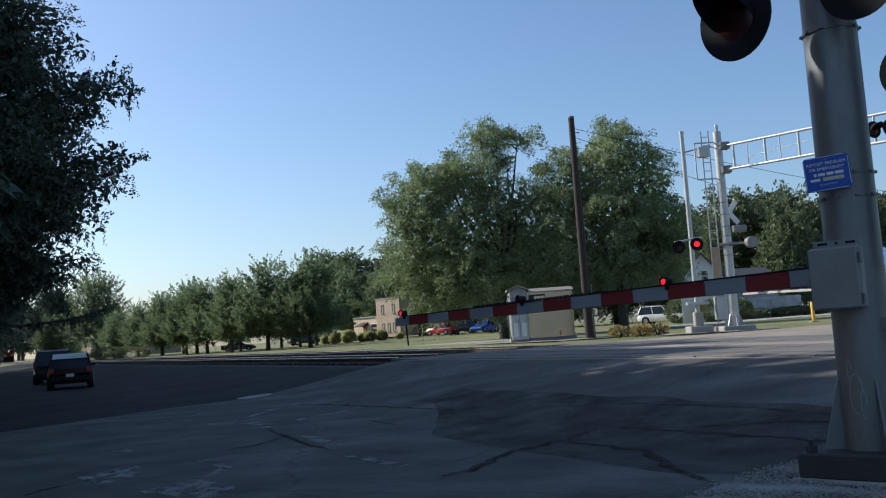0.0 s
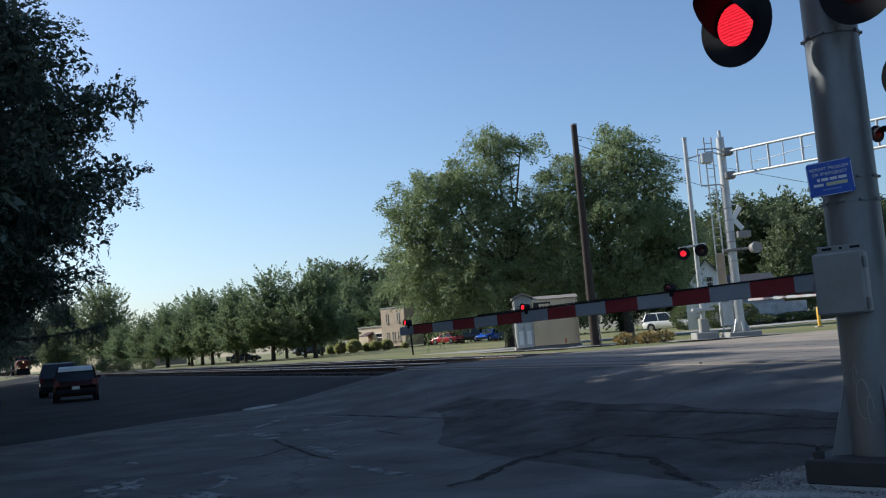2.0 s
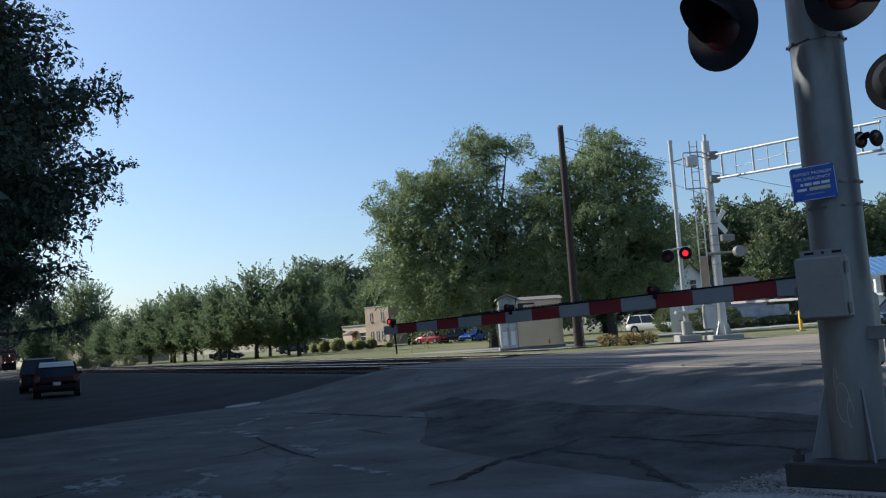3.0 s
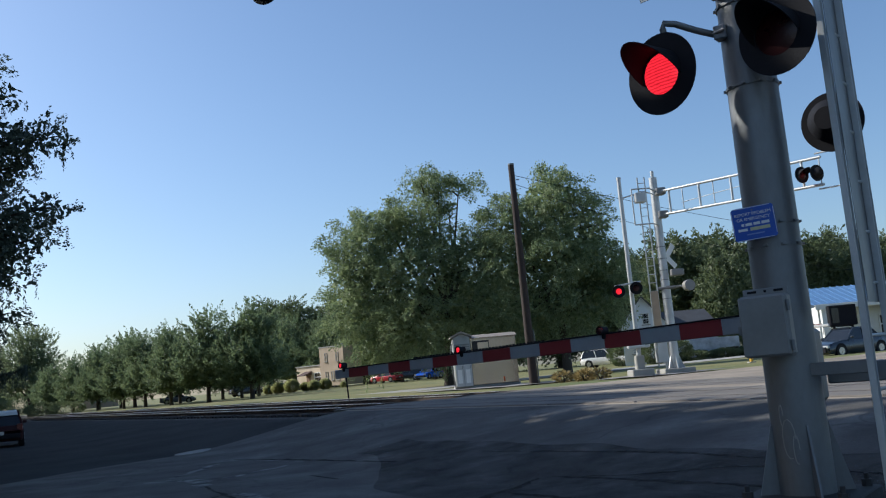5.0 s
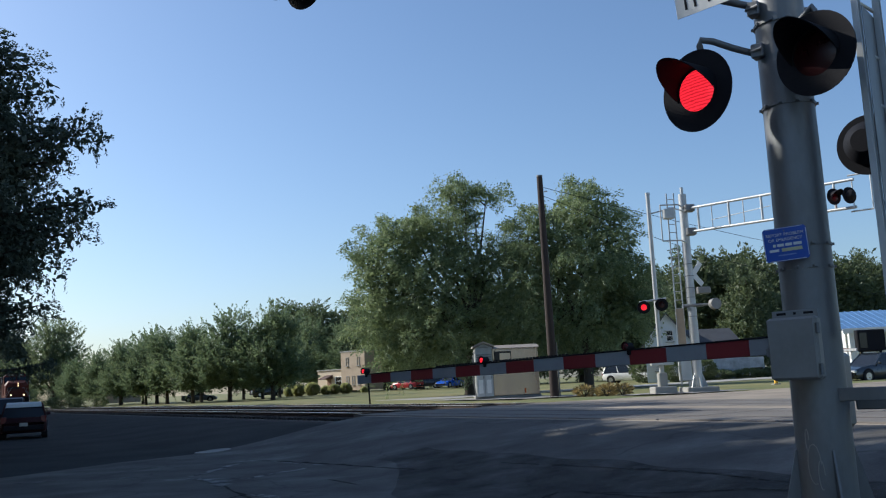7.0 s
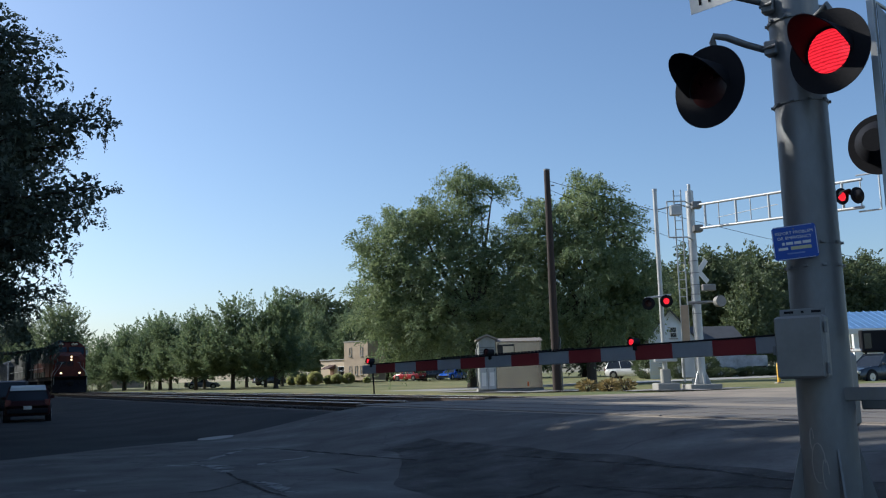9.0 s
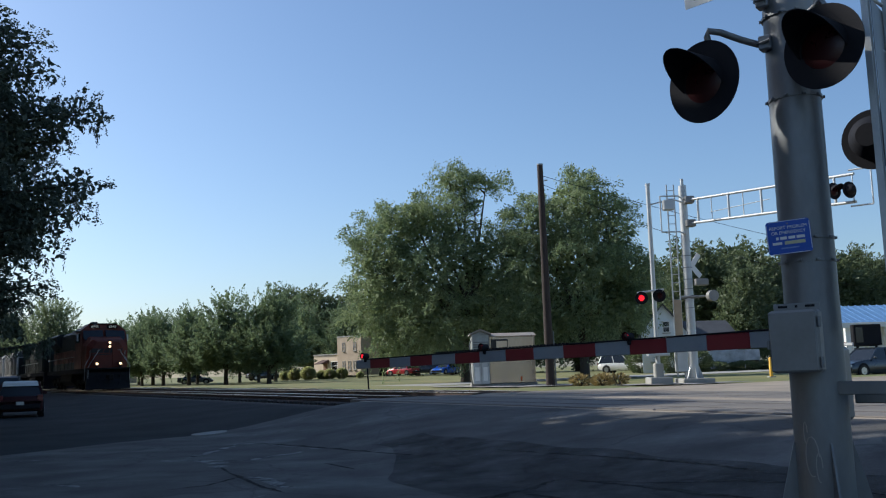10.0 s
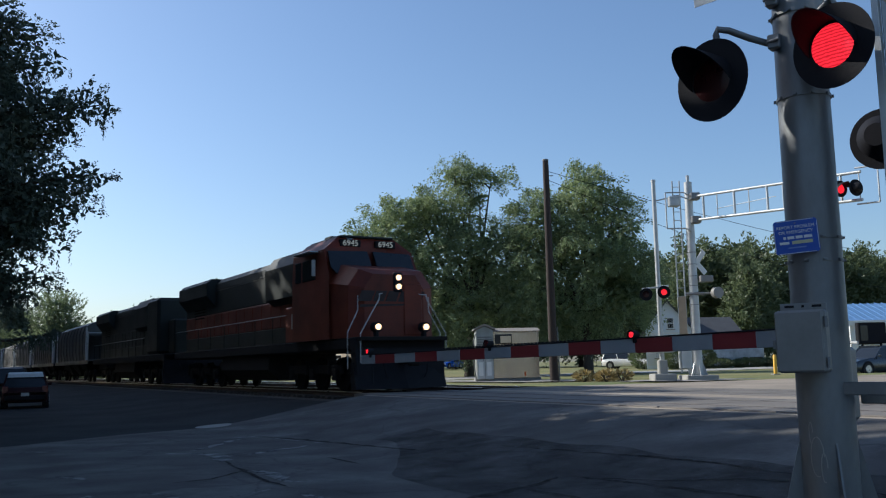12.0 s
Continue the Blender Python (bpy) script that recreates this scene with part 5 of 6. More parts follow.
def bush(x, y, r, h, material, label, seed, n=60):
    b = thing("bush", pose(x, y, ground_at(x, y)), label, "bush", "bushes")
    rng = np.random.default_rng(seed)
    d = rng.normal(size=(n * 40, 3)); d /= np.linalg.norm(d, axis=1)[:, None]
    p = d * rng.uniform(0.5, 1.0, (len(d), 1)) ** 0.5 * (r, r, h * 0.52) + (0, 0, h * 0.5)
    part("foliage", leaf_mesh("foliage", p, 0.2, material, -0.3, 0.4, seed), material, b)
    st = Mesh()
    for k in range(5):
        a = k * 1.25
        st.tube([(0, 0, -0.05), (math.cos(a) * r * 0.3, math.sin(a) * r * 0.3, h * 0.4), (math.cos(a) * r * 0.6, math.sin(a) * r * 0.6, h * 0.75)], [0.03, 0.02, 0.01], 5)
    part("stem", st, BARK, b)


for k, (x, y, r) in enumerate(((-15.2, 128, 0.95), (-13.2, 127, 1.1), (-11.4, 128, 0.75), (-10.2, 127, 0.85), (-8.6, 127, 0.9), (-16.6, 129, 0.8), (-6.2, 130, 0.5))):
    bush(x, y, r, r * 1.6, LEAF_BUSH, "rounded yellow-green ornamental grass clump", 60 + k, 190)
for k, (x, y, r, h) in enumerate(((21.8, 73, 1.2, 1.8), (23.6, 72.5, 1.3, 1.8), (25.6, 74.5, 1.5, 0.8), (28.2, 74.5, 1.5, 0.75), (30.6, 74.5, 1.5, 0.8), (20.5, 78, 1.4, 2.2), (-37, 108, 2.2, 1.6), (-40.5, 110, 2.0, 1.8))):
    bush(x, y, r, h, LEAF_DARK, "dense dark green hedge bush", 80 + k, 70)
for k, (x, y, r, h) in enumerate(((-79, 203, 3.0, 4.5), (-75, 204, 3.0, 4.0), (-85, 218, 3.2, 5.0), (-60.4, 163, 2.0, 2.6), (-95, 240, 3.6, 5.5))):
    bush(x, y, r, h, LEAF_DARK, "tall dark green shrub beside the tracks", 110 + k, 170)
for k, (x, y) in enumerate(((8.4, 38.4), (9.2, 38.9), (7.6, 39.1), (8.7, 39.6))):
    bush(x, y, 0.5, 0.5, LEAF_DRY, "dry tan weeds beside the gravel", 95 + k, 5)


# ---- buildings ----
def window(parent, m, w, h, frame_mat=None):
    fr = Mesh()
    for x in (-w / 2, w / 2):
        fr.box((x, 0, 0), (0.09, 0.1, h + 0.09), 0.01)
    for z in (-h / 2, h / 2, 0):
        fr.box((0, -0.002, z), (w, 0.09, 0.08), 0.01)
    win = part("window", fr, frame_mat or WHITEPAINT, parent, "pale window frame", at=m)
    part("pane", Mesh().box((0, 0.04, 0), (w, 0.02, h)), GLASS, win, "dark glass pane")
    part("sill", Mesh().box((0, -0.08, -h / 2 - 0.08), (w + 0.2, 0.16, 0.07), 0.01), CONCRETE, win)


def office():
    x0, y0 = -10.1, 140.0
    b = thing("office_building", pose(x0, y0, 0.85, 0, 0, -45), "two-storey tan flat-roofed building with a low wing", "building")
    part("wall", Mesh().box((2.7, 1.8, 2.9), (5.4, 3.6, 5.8), 0.03), TANBRICK, b, "tan block walls")
    part("parapet", Mesh().box((2.7, 1.8, 5.85), (5.55, 3.75, 0.18), 0.02), CONCRETE, b)
    part("wing_wall", Mesh().box((-3.1, 2.3, 1.6), (6.2, 3.6, 3.2), 0.03), STUCCO, b, "cream stucco wing")
    part("wing_roof", Mesh().box((-3.1, 2.3, 3.25), (6.4, 3.9, 0.18), 0.02), CONCRETE, b)
    for x in (1.5, 4.0):
        for z in (4.3, 1.5):
            window(b, pose(x, -0.02, z), 0.5, 1.25, CONCRETE)
    window(b, pose(2.8, -0.02, 1.5), 0.5, 1.25, CONCRETE)
    window(b, pose(-1.2, 0.47, 1.5), 1.5, 1.3)
    part("porch_roof", Mesh().prism([(0.5, 2.5), (-1.1, 1.9), (-1.1, 1.8), (0.5, 1.9)], "x", -4.2, -2.6), mat("brown_awning", (0.09, 0.05, 0.04), 0.8), b, "dark brown awning", at=pose(0, 0, 0))
    part("entry_door", Mesh().box((-3.4, 0.48, 0.95), (0.95, 0.06, 1.9), 0.01), mat("brown_door", (0.25, 0.13, 0.07), 0.6), b)
    part("roof_vent", Mesh().tube([(3, 2, 5.9), (3, 2, 6.4)], 0.2, 10), STEEL, b)


STAINEDWHITE = mat("stained_white_paint", (0.6, 0.61, 0.62), 0.7, 0, (0.3, 0.3, 0.29), 1.3, 12, 0.1, 0.9)


def gable_house():
    b = thing("house", pose(22.1, 76, ground_at(21.7, 76) + 0.1, 0, 0, -16), "white clapboard house with steep grey shingle roof", "house")
    wall = Mesh().prism([(-1.9, -0.2), (1.9, -0.2), (1.9, 3.25), (0, 5.6), (-1.9, 3.25)], "y", 0, 9)
    part("wall", wall, mat("white_clapboard", (0.7, 0.74, 0.78), 0.7, 0, (0.6, 0.64, 0.68), 1, 20, 0.15), b, "white clapboard walls")
    board = Mesh().box((0, -0.01, 0), (3.6, 0.03, 0.16)).mesh("board", WHITEPAINT)
    for k in range(14):
        o = part("board", board, WHITEPAINT, b, at=pose(0, 0, 0.3 + 0.2 * k))
    for s in (-1, 1):
        a = [(0, 5.77), (s * 2.35, 2.87), (s * 2.35, 2.72), (0, 5.61)]
        part("roof", Mesh().prism(a, "y", -0.35, 9.3), ROOFGREY, b, "grey shingle slope")
    window(b, pose(0.2, -0.03, 3.75), 0.55, 0.9)
    window(b, pose(-0.8, -0.03, 1.5), 0.7, 1.2)
    wing = thing("house", pose(26.6, 80, ground_at(26.6, 80), 0, 0, 5), "low grey-roofed house wing among trees", "house")
    part("wall", Mesh().box((0, 3, 1.3), (6.8, 6, 2.6), 0.02), mat("grey_siding", (0.4, 0.42, 0.44), 0.8, 0, (0.32, 0.34, 0.36), 1, 20, 0.2), wing)
    part("roof", Mesh().prism([(-0.5, 2.5), (6.5, 2.5), (3, 4.6)], "x", -3.8, 3.8), ROOFGREY, wing, "grey shingle roof")
    fence = thing("panel_fence", pose(25.4, 77, ground_at(25.4, 77), 0, 0, -3), "white panel fence behind a low hedge", "fence")
    for k in range(4):
        part("panel", Mesh().box((0.65 + k * 1.26, 0, 1.3), (1.24, 0.06, 0.9), 0.01), STAINEDWHITE, fence)
    for k in range(5):
        part("post", Mesh().box((0.02 + k * 1.26, 0.06, 0.85), (0.1, 0.1, 1.75), 0.01), STAINEDWHITE, fence)


def blue_roof():
    x, y = 29.4, 60.0
    b = thing("shop_building", pose(x, y, ground_at(x, y), 0, 0, -6), "white building with blue metal roof and columns", "building")
    part("wall", Mesh().box((8, 4, 1.5), (15, 6, 3.1), 0.02), WHITEPAINT, b, "white walls")
    slope = Mesh().prism([(-0.6, 3.1), (4.2, 4.5), (9, 3.1), (4.2, 4.35)], "x", -0.3, 16)
    rf = part("roof", slope, BLUEROOF, b, "blue standing-seam roof")
    rib = Mesh().prism([(-0.6, 3.13), (4.2, 4.53), (4.2, 4.57), (-0.6, 3.17)], "x", -0.02, 0.02).mesh("seam", BLUEROOF)
    for k in range(32):
        part("seam", rib, BLUEROOF, rf, at=pose(-0.2 + k * 0.5, 0, 0))
    part("fascia", Mesh().box((8, -0.62, 2.95), (16.4, 0.08, 0.35), 0.01), WHITEPAINT, b)
    for k in range(6):
        part("column", Mesh().box((0.4 + k * 2.6, -0.3, 1.4), (0.35, 0.35, 2.8), 0.02), WHITEPAINT, b)
    for k in range(4):
        window(b, pose(2 + k * 3.4, 0.96, 1.5), 1.6, 1.3)


office(); gable_house(); blue_roof()

# a far brown house and a low fence down the line
_h = thing("house", pose(-46.5, 150, 0.6, 0, 0, 20), "small brown house far down the line", "house")
part("wall", Mesh().box((0, 0, 1.4), (6, 5, 2.8), 0.02), TANBRICK, _h)
part("roof", Mesh().prism([(-3, 2.7), (3, 2.7), (0, 4.2)], "x", -3.3, 3.3), ROOFGREY, _h)
window(_h, pose(0, -2.52, 1.4), 1, 1)

_b = thing("bollard", pose(18.4, 45, ground_at(18.4, 45)), "yellow steel bollard at the road edge", "bollard")
part("post", Mesh().tube([(0, 0, 0), (0, 0, 0.95), (0, 0, 1.0)], [0.085, 0.085, 0.05], 16), YELLOW, _b, smooth=True)
part("foot", Mesh().box((0, 0, 0.02), (0.35, 0.35, 0.06), 0.01), CONCRETE, _b)
_s = thing("drive_through_sign", pose(24.2, 46.5, ground_at(24, 46)), "dark cabinet sign on short posts", "sign")
part("cabinet", Mesh().box((0, 0, 2.0), (1.5, 0.35, 1.1), 0.04), BLACK, _s)
part("face", Mesh().box((-0.45, -0.19, 2.0), (0.4, 0.02, 0.8), 0.01), GLASS, _s)
for _x in (-0.5, 0.5):
    part("post", Mesh().box((_x, 0, 0.75), (0.1, 0.1, 1.5), 0.01), BLACK, _s)


# ---- parked cars ----
def car(place, yaw, paint, label, kind="sedan", z=None, top=None):
    """A car from lofted sections. Local x points to its nose."""
    x, y = place
    c = thing("car", pose(x, y, ground_at(x, y) + 0.01 if z is None else z, 0, 0, yaw), label, "car")
    suv = kind in ("suv", "hatch")
    L, W, H = (4.6, 1.82, 1.72) if kind == "suv" else (4.1, 1.74, 1.46) if kind == "hatch" else (4.5, 1.78, 1.45)
    g = 0.24 if suv else 0.18
    belt = 0.98 if kind == "suv" else 0.88
    secs = [(-L / 2, 0.75, g + 0.28, belt - 0.18), (-L / 2 + 0.12, 0.86, g + 0.06, belt - 0.02), (-L * 0.3, 0.91, g, belt + 0.02), (0, 0.91, g, belt), (L * 0.22, 0.91, g, belt - 0.02),
            (L * 0.38, 0.89, g, belt - 0.12), (L / 2 - 0.12, 0.84, g + 0.04, belt - 0.24), (L / 2, 0.7, g + 0.2, belt - 0.36)]
    rings = []
    for sx, hw, lo, hi in secs:
        hw *= W / 1.82
        rings.append([(sx, -hw * 0.94, lo), (sx, hw * 0.94, lo), (sx, hw, lo + 0.14), (sx, hw, hi - 0.16), (sx, hw * 0.9, hi), (sx, -hw * 0.9, hi), (sx, -hw, hi - 0.16), (sx, -hw, lo + 0.14)])
    body = part("body", Mesh().loft(rings), paint, c, "painted body", True)
    back, front = (-L / 2 + 0.15, L * 0.2) if suv else (-L * 0.33, L * 0.2)
    rb, rf = (back + 0.3, front - 0.75) if suv else (back + 0.55, front - 0.7)
    hw = W / 2 - 0.06
    cab = [[(back, -hw, belt - 0.04), (back, hw, belt - 0.04), (front, hw, belt - 0.06), (front, -hw, belt - 0.06)], [(rb, -hw * 0.8, H - 0.06), (rb, hw * 0.8, H - 0.06), (rf, hw * 0.8, H - 0.06), (rf, -hw * 0.8, H - 0.06)]]
    part("glasshouse", Mesh().loft(cab), GLASS, c, "dark car glass")
    if top:
        rb -= 0.06
    roof = [[(rb - 0.03, -hw * 0.81, H - 0.07), (rb - 0.03, hw * 0.81, H - 0.07), (rf + 0.03, hw * 0.81, H - 0.07), (rf + 0.03, -hw * 0.81, H - 0.07)], [(rb + 0.1, -hw * 0.74, H), (rb + 0.1, hw * 0.74, H), (rf - 0.15, hw * 0.74, H), (rf - 0.15, -hw * 0.74, H)]]
    # top colour and this extra band draw the sunlit glint along the roof
    if top:
        rear = [[(back + 0.16, -hw * 0.84, H - 0.2), (back + 0.16, hw * 0.84, H - 0.2), (rf, hw * 0.84, H - 0.2), (rf, -hw * 0.84, H - 0.2)], roof[0]]
        part("roof_glint", Mesh().loft(rear), top, c, "white roof band standing for sunlight")
    part("roof", Mesh().loft(roof), top or paint, c, "roof whitened for a sun glint" if top else "")
    for s in (-1, 1):
        for (bx, bz), (tx, tz) in (((back, belt), (rb, H - 0.05)), ((front, belt - 0.05), (rf, H - 0.05)), (((back + front) / 2, belt), ((rb + rf) / 2, H - 0.05))):
            part("pillar", Mesh().tube([(bx, s * hw * 1.0, bz - 0.03), (tx, s * hw * 0.81, tz)], 0.04, 6), paint, c)
        for wx in (-L * 0.3, L * 0.31):
            rad = 0.34 if suv else 0.31
            wheel = part("wheel", Mesh().tube([(0, -0.11, 0), (0, -0.09, 0), (0, 0.09, 0), (0, 0.11, 0)], [rad - 0.03, rad, rad, rad - 0.03], 24), TYRE, c, "black tyre", True, pose(wx, s * (W / 2 - 0.1), rad))
            part("rim", Mesh().tube([(0, s * 0.08, 0), (0, s * 0.118, 0)], [rad * 0.66, rad * 0.6], 16), CHROME, wheel, "alloy rim")
            part("wheel_arch", Mesh().tube([(wx, s * (W / 2 - 0.2), rad + 0.02), (wx, s * (W / 2 + 0.004), rad + 0.02)], rad + 0.06, 24), BLACK, c, "dark wheel arch")
        part("head_lamp", Mesh().box((L / 2 - 0.12, s * W * 0.36, belt - 0.32), (0.16, 0.36, 0.14), 0.03), ALU, c, "clear head lamp")
        part("tail_lamp", Mesh().box((-L / 2 + 0.08, s * W * 0.41, belt - 0.1), (0.12, 0.2, 0.26), 0.02), TAILRED, c, "red tail lamp")
        part("mirror", Mesh().box((front - 0.25, s * (W / 2 + 0.06), belt + 0.08), (0.12, 0.16, 0.12), 0.03), paint, c)
    part("bumper", Mesh().box((L / 2 - 0.02, 0, g + 0.2), (0.1, W * 0.8, 0.22), 0.03), BLACK, c)
    part("bumper", Mesh().box((-L / 2 + 0.02, 0, g + 0.22), (0.1, W * 0.84, 0.2), 0.03), BLACK, c)
    part("plate", Mesh().box((-L / 2 - 0.02, 0, belt - 0.3), (0.02, 0.3, 0.15), 0.004), ALU, c, "plain pale plate")
    return c


def paint(name, base):
    return mat(name, base, 0.3, 0.15, tuple(v * 0.8 for v in base), 2, 60, 0.0, 0.5, coat=0.6)


# red made darker and duller to carry the canopy shade over this car
DARKRED = mat("shade_darkened_red_paint", (0.035, 0.008, 0.009), 0.6, 0.1, (0.022, 0.006, 0.007), 2, 60, 0.0, 0.5, gloss=0.25)
car((-15.85, 38.6), 90 + YAW - 6, DARKRED, "dark red hatchback in tree shade, sun glint put into its white roof", "hatch", None, WHITEPAINT)
car((-20.3, 47.5), 90 + YAW - 8, paint("black_car_paint", (0.02, 0.02, 0.022)), "dark parked wagon in deep shade", "suv")
car((20.9, 86), -33, paint("white_car_paint", (0.72, 0.7, 0.66)), "white sport utility car parked on the side street", "suv")
car((-0.1, 121), 140, paint("red_car_paint", (0.42, 0.02, 0.03)), "red car parked before the trees", "sedan", 0.72)
car((2.6, 124), 165, paint("charcoal_car_paint", (0.03, 0.03, 0.035)), "dark car parked under the trees", "suv", 0.72)
car((5.4, 117), 235, paint("blue_car_paint", (0.02, 0.12, 0.6)), "bright blue car parked before the trees", "sedan", 0.72)
car((-20.2, 132), 30, paint("black_car_paint", (0.025, 0.025, 0.028)), "dark car parked beside the bushes", "suv", 0.55)
car((-27.5, 122), 10, paint("grey_car_paint", (0.1, 0.11, 0.13)), "grey car parked behind the trees", "sedan", 0.35)
car((23.6, 45.2), 200, paint("slate_car_paint", (0.02, 0.026, 0.036)), "dark slate sedan waiting beyond the crossing", "sedan", 0.3)


# ---- the train ----
# local x points forward, y to its left, z up from the rail tops; the origin is the front of each vehicle
def wheelset(parent, x, r=0.53):
    w = Mesh()
    for s in (-1, 1):
        w.tube([(0, s * 0.70, 0), (0, s * 0.715, 0), (0, s * 0.72, 0), (0, s * 0.84, 0)], [r + 0.025, r + 0.025, r, r], 28)
        w.box((0.0, s * 0.85, 0), (r * 1.3, 0.02, 0.12), 0.01)
    w.tube([(0, -0.75, 0), (0, 0.75, 0)], 0.09, 10)
    ob = part("wheelset", w, GRIME, parent, "grimy steel wheels on an axle", at=pose(x, 0, r))
    WHEELS.append((ob, x, r))


WHEELS = []


def truck(parent, xs, r=0.53):
    f = Mesh()
    x0, x1 = min(xs), max(xs)
    for s in (-1, 1):
        f.box(((x0 + x1) / 2, s * 1.05, 0.68), (x1 - x0 + 0.9, 0.14, 0.3), 0.04)
        for x in xs:
            f.box((x, s * 1.08, 0.52), (0.36, 0.2, 0.36), 0.03)
            f.tube([(x - 0.42, s * 1.1, 0.5), (x - 0.42, s * 1.1, 0.95)], 0.1, 10)
    f.box(((x0 + x1) / 2, 0, 0.75), (0.7, 2.1, 0.3), 0.03)
    part("truck_frame", f, GRIME, parent, "dark cast truck frame")
    for x in xs:
        wheelset(parent, x, r)


def rail_run(parent, pts, material=None, label="pale tubular handrail", r=0.014):
    part("handrail", Mesh().tube(pts, r, 8), material or ALU, parent, label)


def locomotive(lead):
    loco = thing("locomotive", pose(0, 0, 0), "orange and dark green diesel locomotive with lit headlights" if lead else "grimy dark diesel locomotive coupled behind the first", "locomotive")
    body = ORANGE if lead else DKGREEN
    L = 22.6
    part("underframe", Mesh().box((-L / 2 + 0.2, 0, 1.42), (L - 1.6, 2.95, 0.36), 0.04), GRIME, loco, "dark walkway and underframe")
    part("fuel_tank", Mesh().prism([(-1.3, 1.25), (1.3, 1.25), (1.35, 0.7), (0.9, 0.3), (-0.9, 0.3), (-1.35, 0.7)], "x", -14.2, -8.4), GRIME, loco, "grimy fuel tank")
    part("pilot", Mesh().prism([(-1.45, 0.5), (-1.5, 1.55), (1.5, 1.55), (1.45, 0.5)], "x", -0.95, -0.6), BLACK, loco, "black pilot sheet")
    plow = Mesh().put([(-0.55, -1.5, 0.1), (-0.15, 0, 0.1), (-0.55, 1.5, 0.1), (-0.75, -1.5, 0.85), (-0.55, 0, 0.85), (-0.75, 1.5, 0.85), (-0.9, -1.5, 0.1), (-0.9, 1.5, 0.1), (-0.95, -1.5, 0.85), (-0.95, 1.5, 0.85)],
                      [(0, 1, 4, 3), (1, 2, 5, 4), (3, 4, 5, 9, 8), (0, 6, 7, 2, 1), (0, 3, 8, 6), (2, 7, 9, 5), (6, 8, 9, 7)])
    part("snow_plow", plow, BLACK, loco, "black steel plow blade")
    part("coupler", Mesh().box((-0.25, 0, 0.95), (0.7, 0.3, 0.3), 0.05).box((0.05, 0.06, 0.95), (0.3, 0.36, 0.42), 0.06), GRIME, loco)
    for y in (-0.75, 0.75):
        part("air_hose", Mesh().tube([(-0.55, y, 1.1), (-0.3, y, 0.95), (-0.28, y * 0.9, 0.55), (-0.3, y * 0.8, 0.4)], 0.03, 8), BLACK, loco)
    # nose: full width, sloping top, chamfered cheeks
    if lead:
        def ring(x, hw, ch, top, lo=1.6):
            return [(x, -hw, lo), (x, -hw, top - ch), (x, -hw + ch * 0.7, top), (x, hw - ch * 0.7, top), (x, hw, top - ch), (x, hw, lo)]
        nose = Mesh().loft([ring(-1.0, 1.0, 0.42, 3.5), ring(-1.25, 1.42, 0.5, 3.66), ring(-2.5, 1.54, 0.6, 3.92)])
        part("nose", nose, ORANGE, loco, "orange sloping nose")
        part("nose_door", Mesh().box((-0.995, 0.62, 2.45), (0.05, 0.62, 1.55), 0.02), ORANGE, loco)
        part("lower_step", Mesh().box((-0.72, 0, 1.55), (0.75, 2.9, 0.12), 0.02), GRIME, loco, "grimy front sill")
        def arch(xs):
            pts = ((-1.58, 1.6), (-1.58, 3.6), (-1.54, 4.42), (-1.0, 4.86), (1.0, 4.86), (1.54, 4.42), (1.58, 3.6), (1.58, 1.6))
            return [(x, y, z) for x, (y, z) in zip(xs, pts)]
        cab = Mesh().loft([arch((-2.3, -2.3, -2.75, -2.95, -2.95, -2.75, -2.3, -2.3)), arch([-5.4] * 8)])
        c = part("cab", cab, ORANGE, loco, "orange wide cab")
        for s in (-1, 1):
            front = [(-2.30, 0.1, 3.62), (-2.30, 0.9, 3.5), (-2.30, 1.3, 3.44), (-2.42, 1.46, 3.66), (-2.70, 1.44, 4.2), (-2.70, 0.1, 4.24)]
            ring0 = [(x, s * y, z) for x, y, z in front]
            ws = Mesh().loft([ring0, [(x - 0.1, y, z) for x, y, z in ring0]])
            part("windshield", ws, GLASS, c, "dark windshield pane", at=pose(0.03, 0, 0.16))
            part("side_window", Mesh().box((-3.9, s * 1.58, 3.85), (1.1, 0.05, 0.68), 0.02), GLASS, c, "dark side window")
            part("door_window", Mesh().box((-4.85, s * 1.58, 3.85), (0.45, 0.05, 0.68), 0.02), GLASS, c, "dark door window")
            part("sunshade", Mesh().box((-3.9, s * 1.7, 4.38), (1.4, 0.35, 0.04), 0.01), ALU, c, "pale sun visor")
            nb = part("number_board", Mesh().box((-2.84, s * 0.62, 4.66), (0.1, 0.72, 0.22), 0.01), BLACK, c, "black board with white figures", at=pose(0.0, 0, 0))
            words("figures", "6945", 0.27, glow_mat("lit_figures", (0.75, 0.72, 0.6), 0.16), nb, pose(-2.783, s * 0.62, 4.655, 90, 0, 90), "white road figures")
            part("mirror", Mesh().box((-3.1, s * 1.76, 3.85), (0.05, 0.12, 0.5), 0.01), ALU, c, "pale wind deflector")
        part("cab_roof", Mesh().box((-4.1, 0, 4.88), (2.5, 1.9, 0.08), 0.03), DKGREEN, c)
        part("air_unit", Mesh().box((-4.6, -0.4, 5.0), (0.6, 0.5, 0.2), 0.05), DKGREEN, c)
        part("horn", Mesh().tube([(-3.2, -0.6, 4.75), (-2.9, -0.6, 4.85)], [0.05, 0.1], 10), STEEL, c)
        # lamps: two in the nose, ditch lights below
        part("headlight_case", Mesh().box((-1.02, 0.12, 3.27), (0.16, 0.3, 0.6), 0.04), BLACK, loco, "black headlight case")
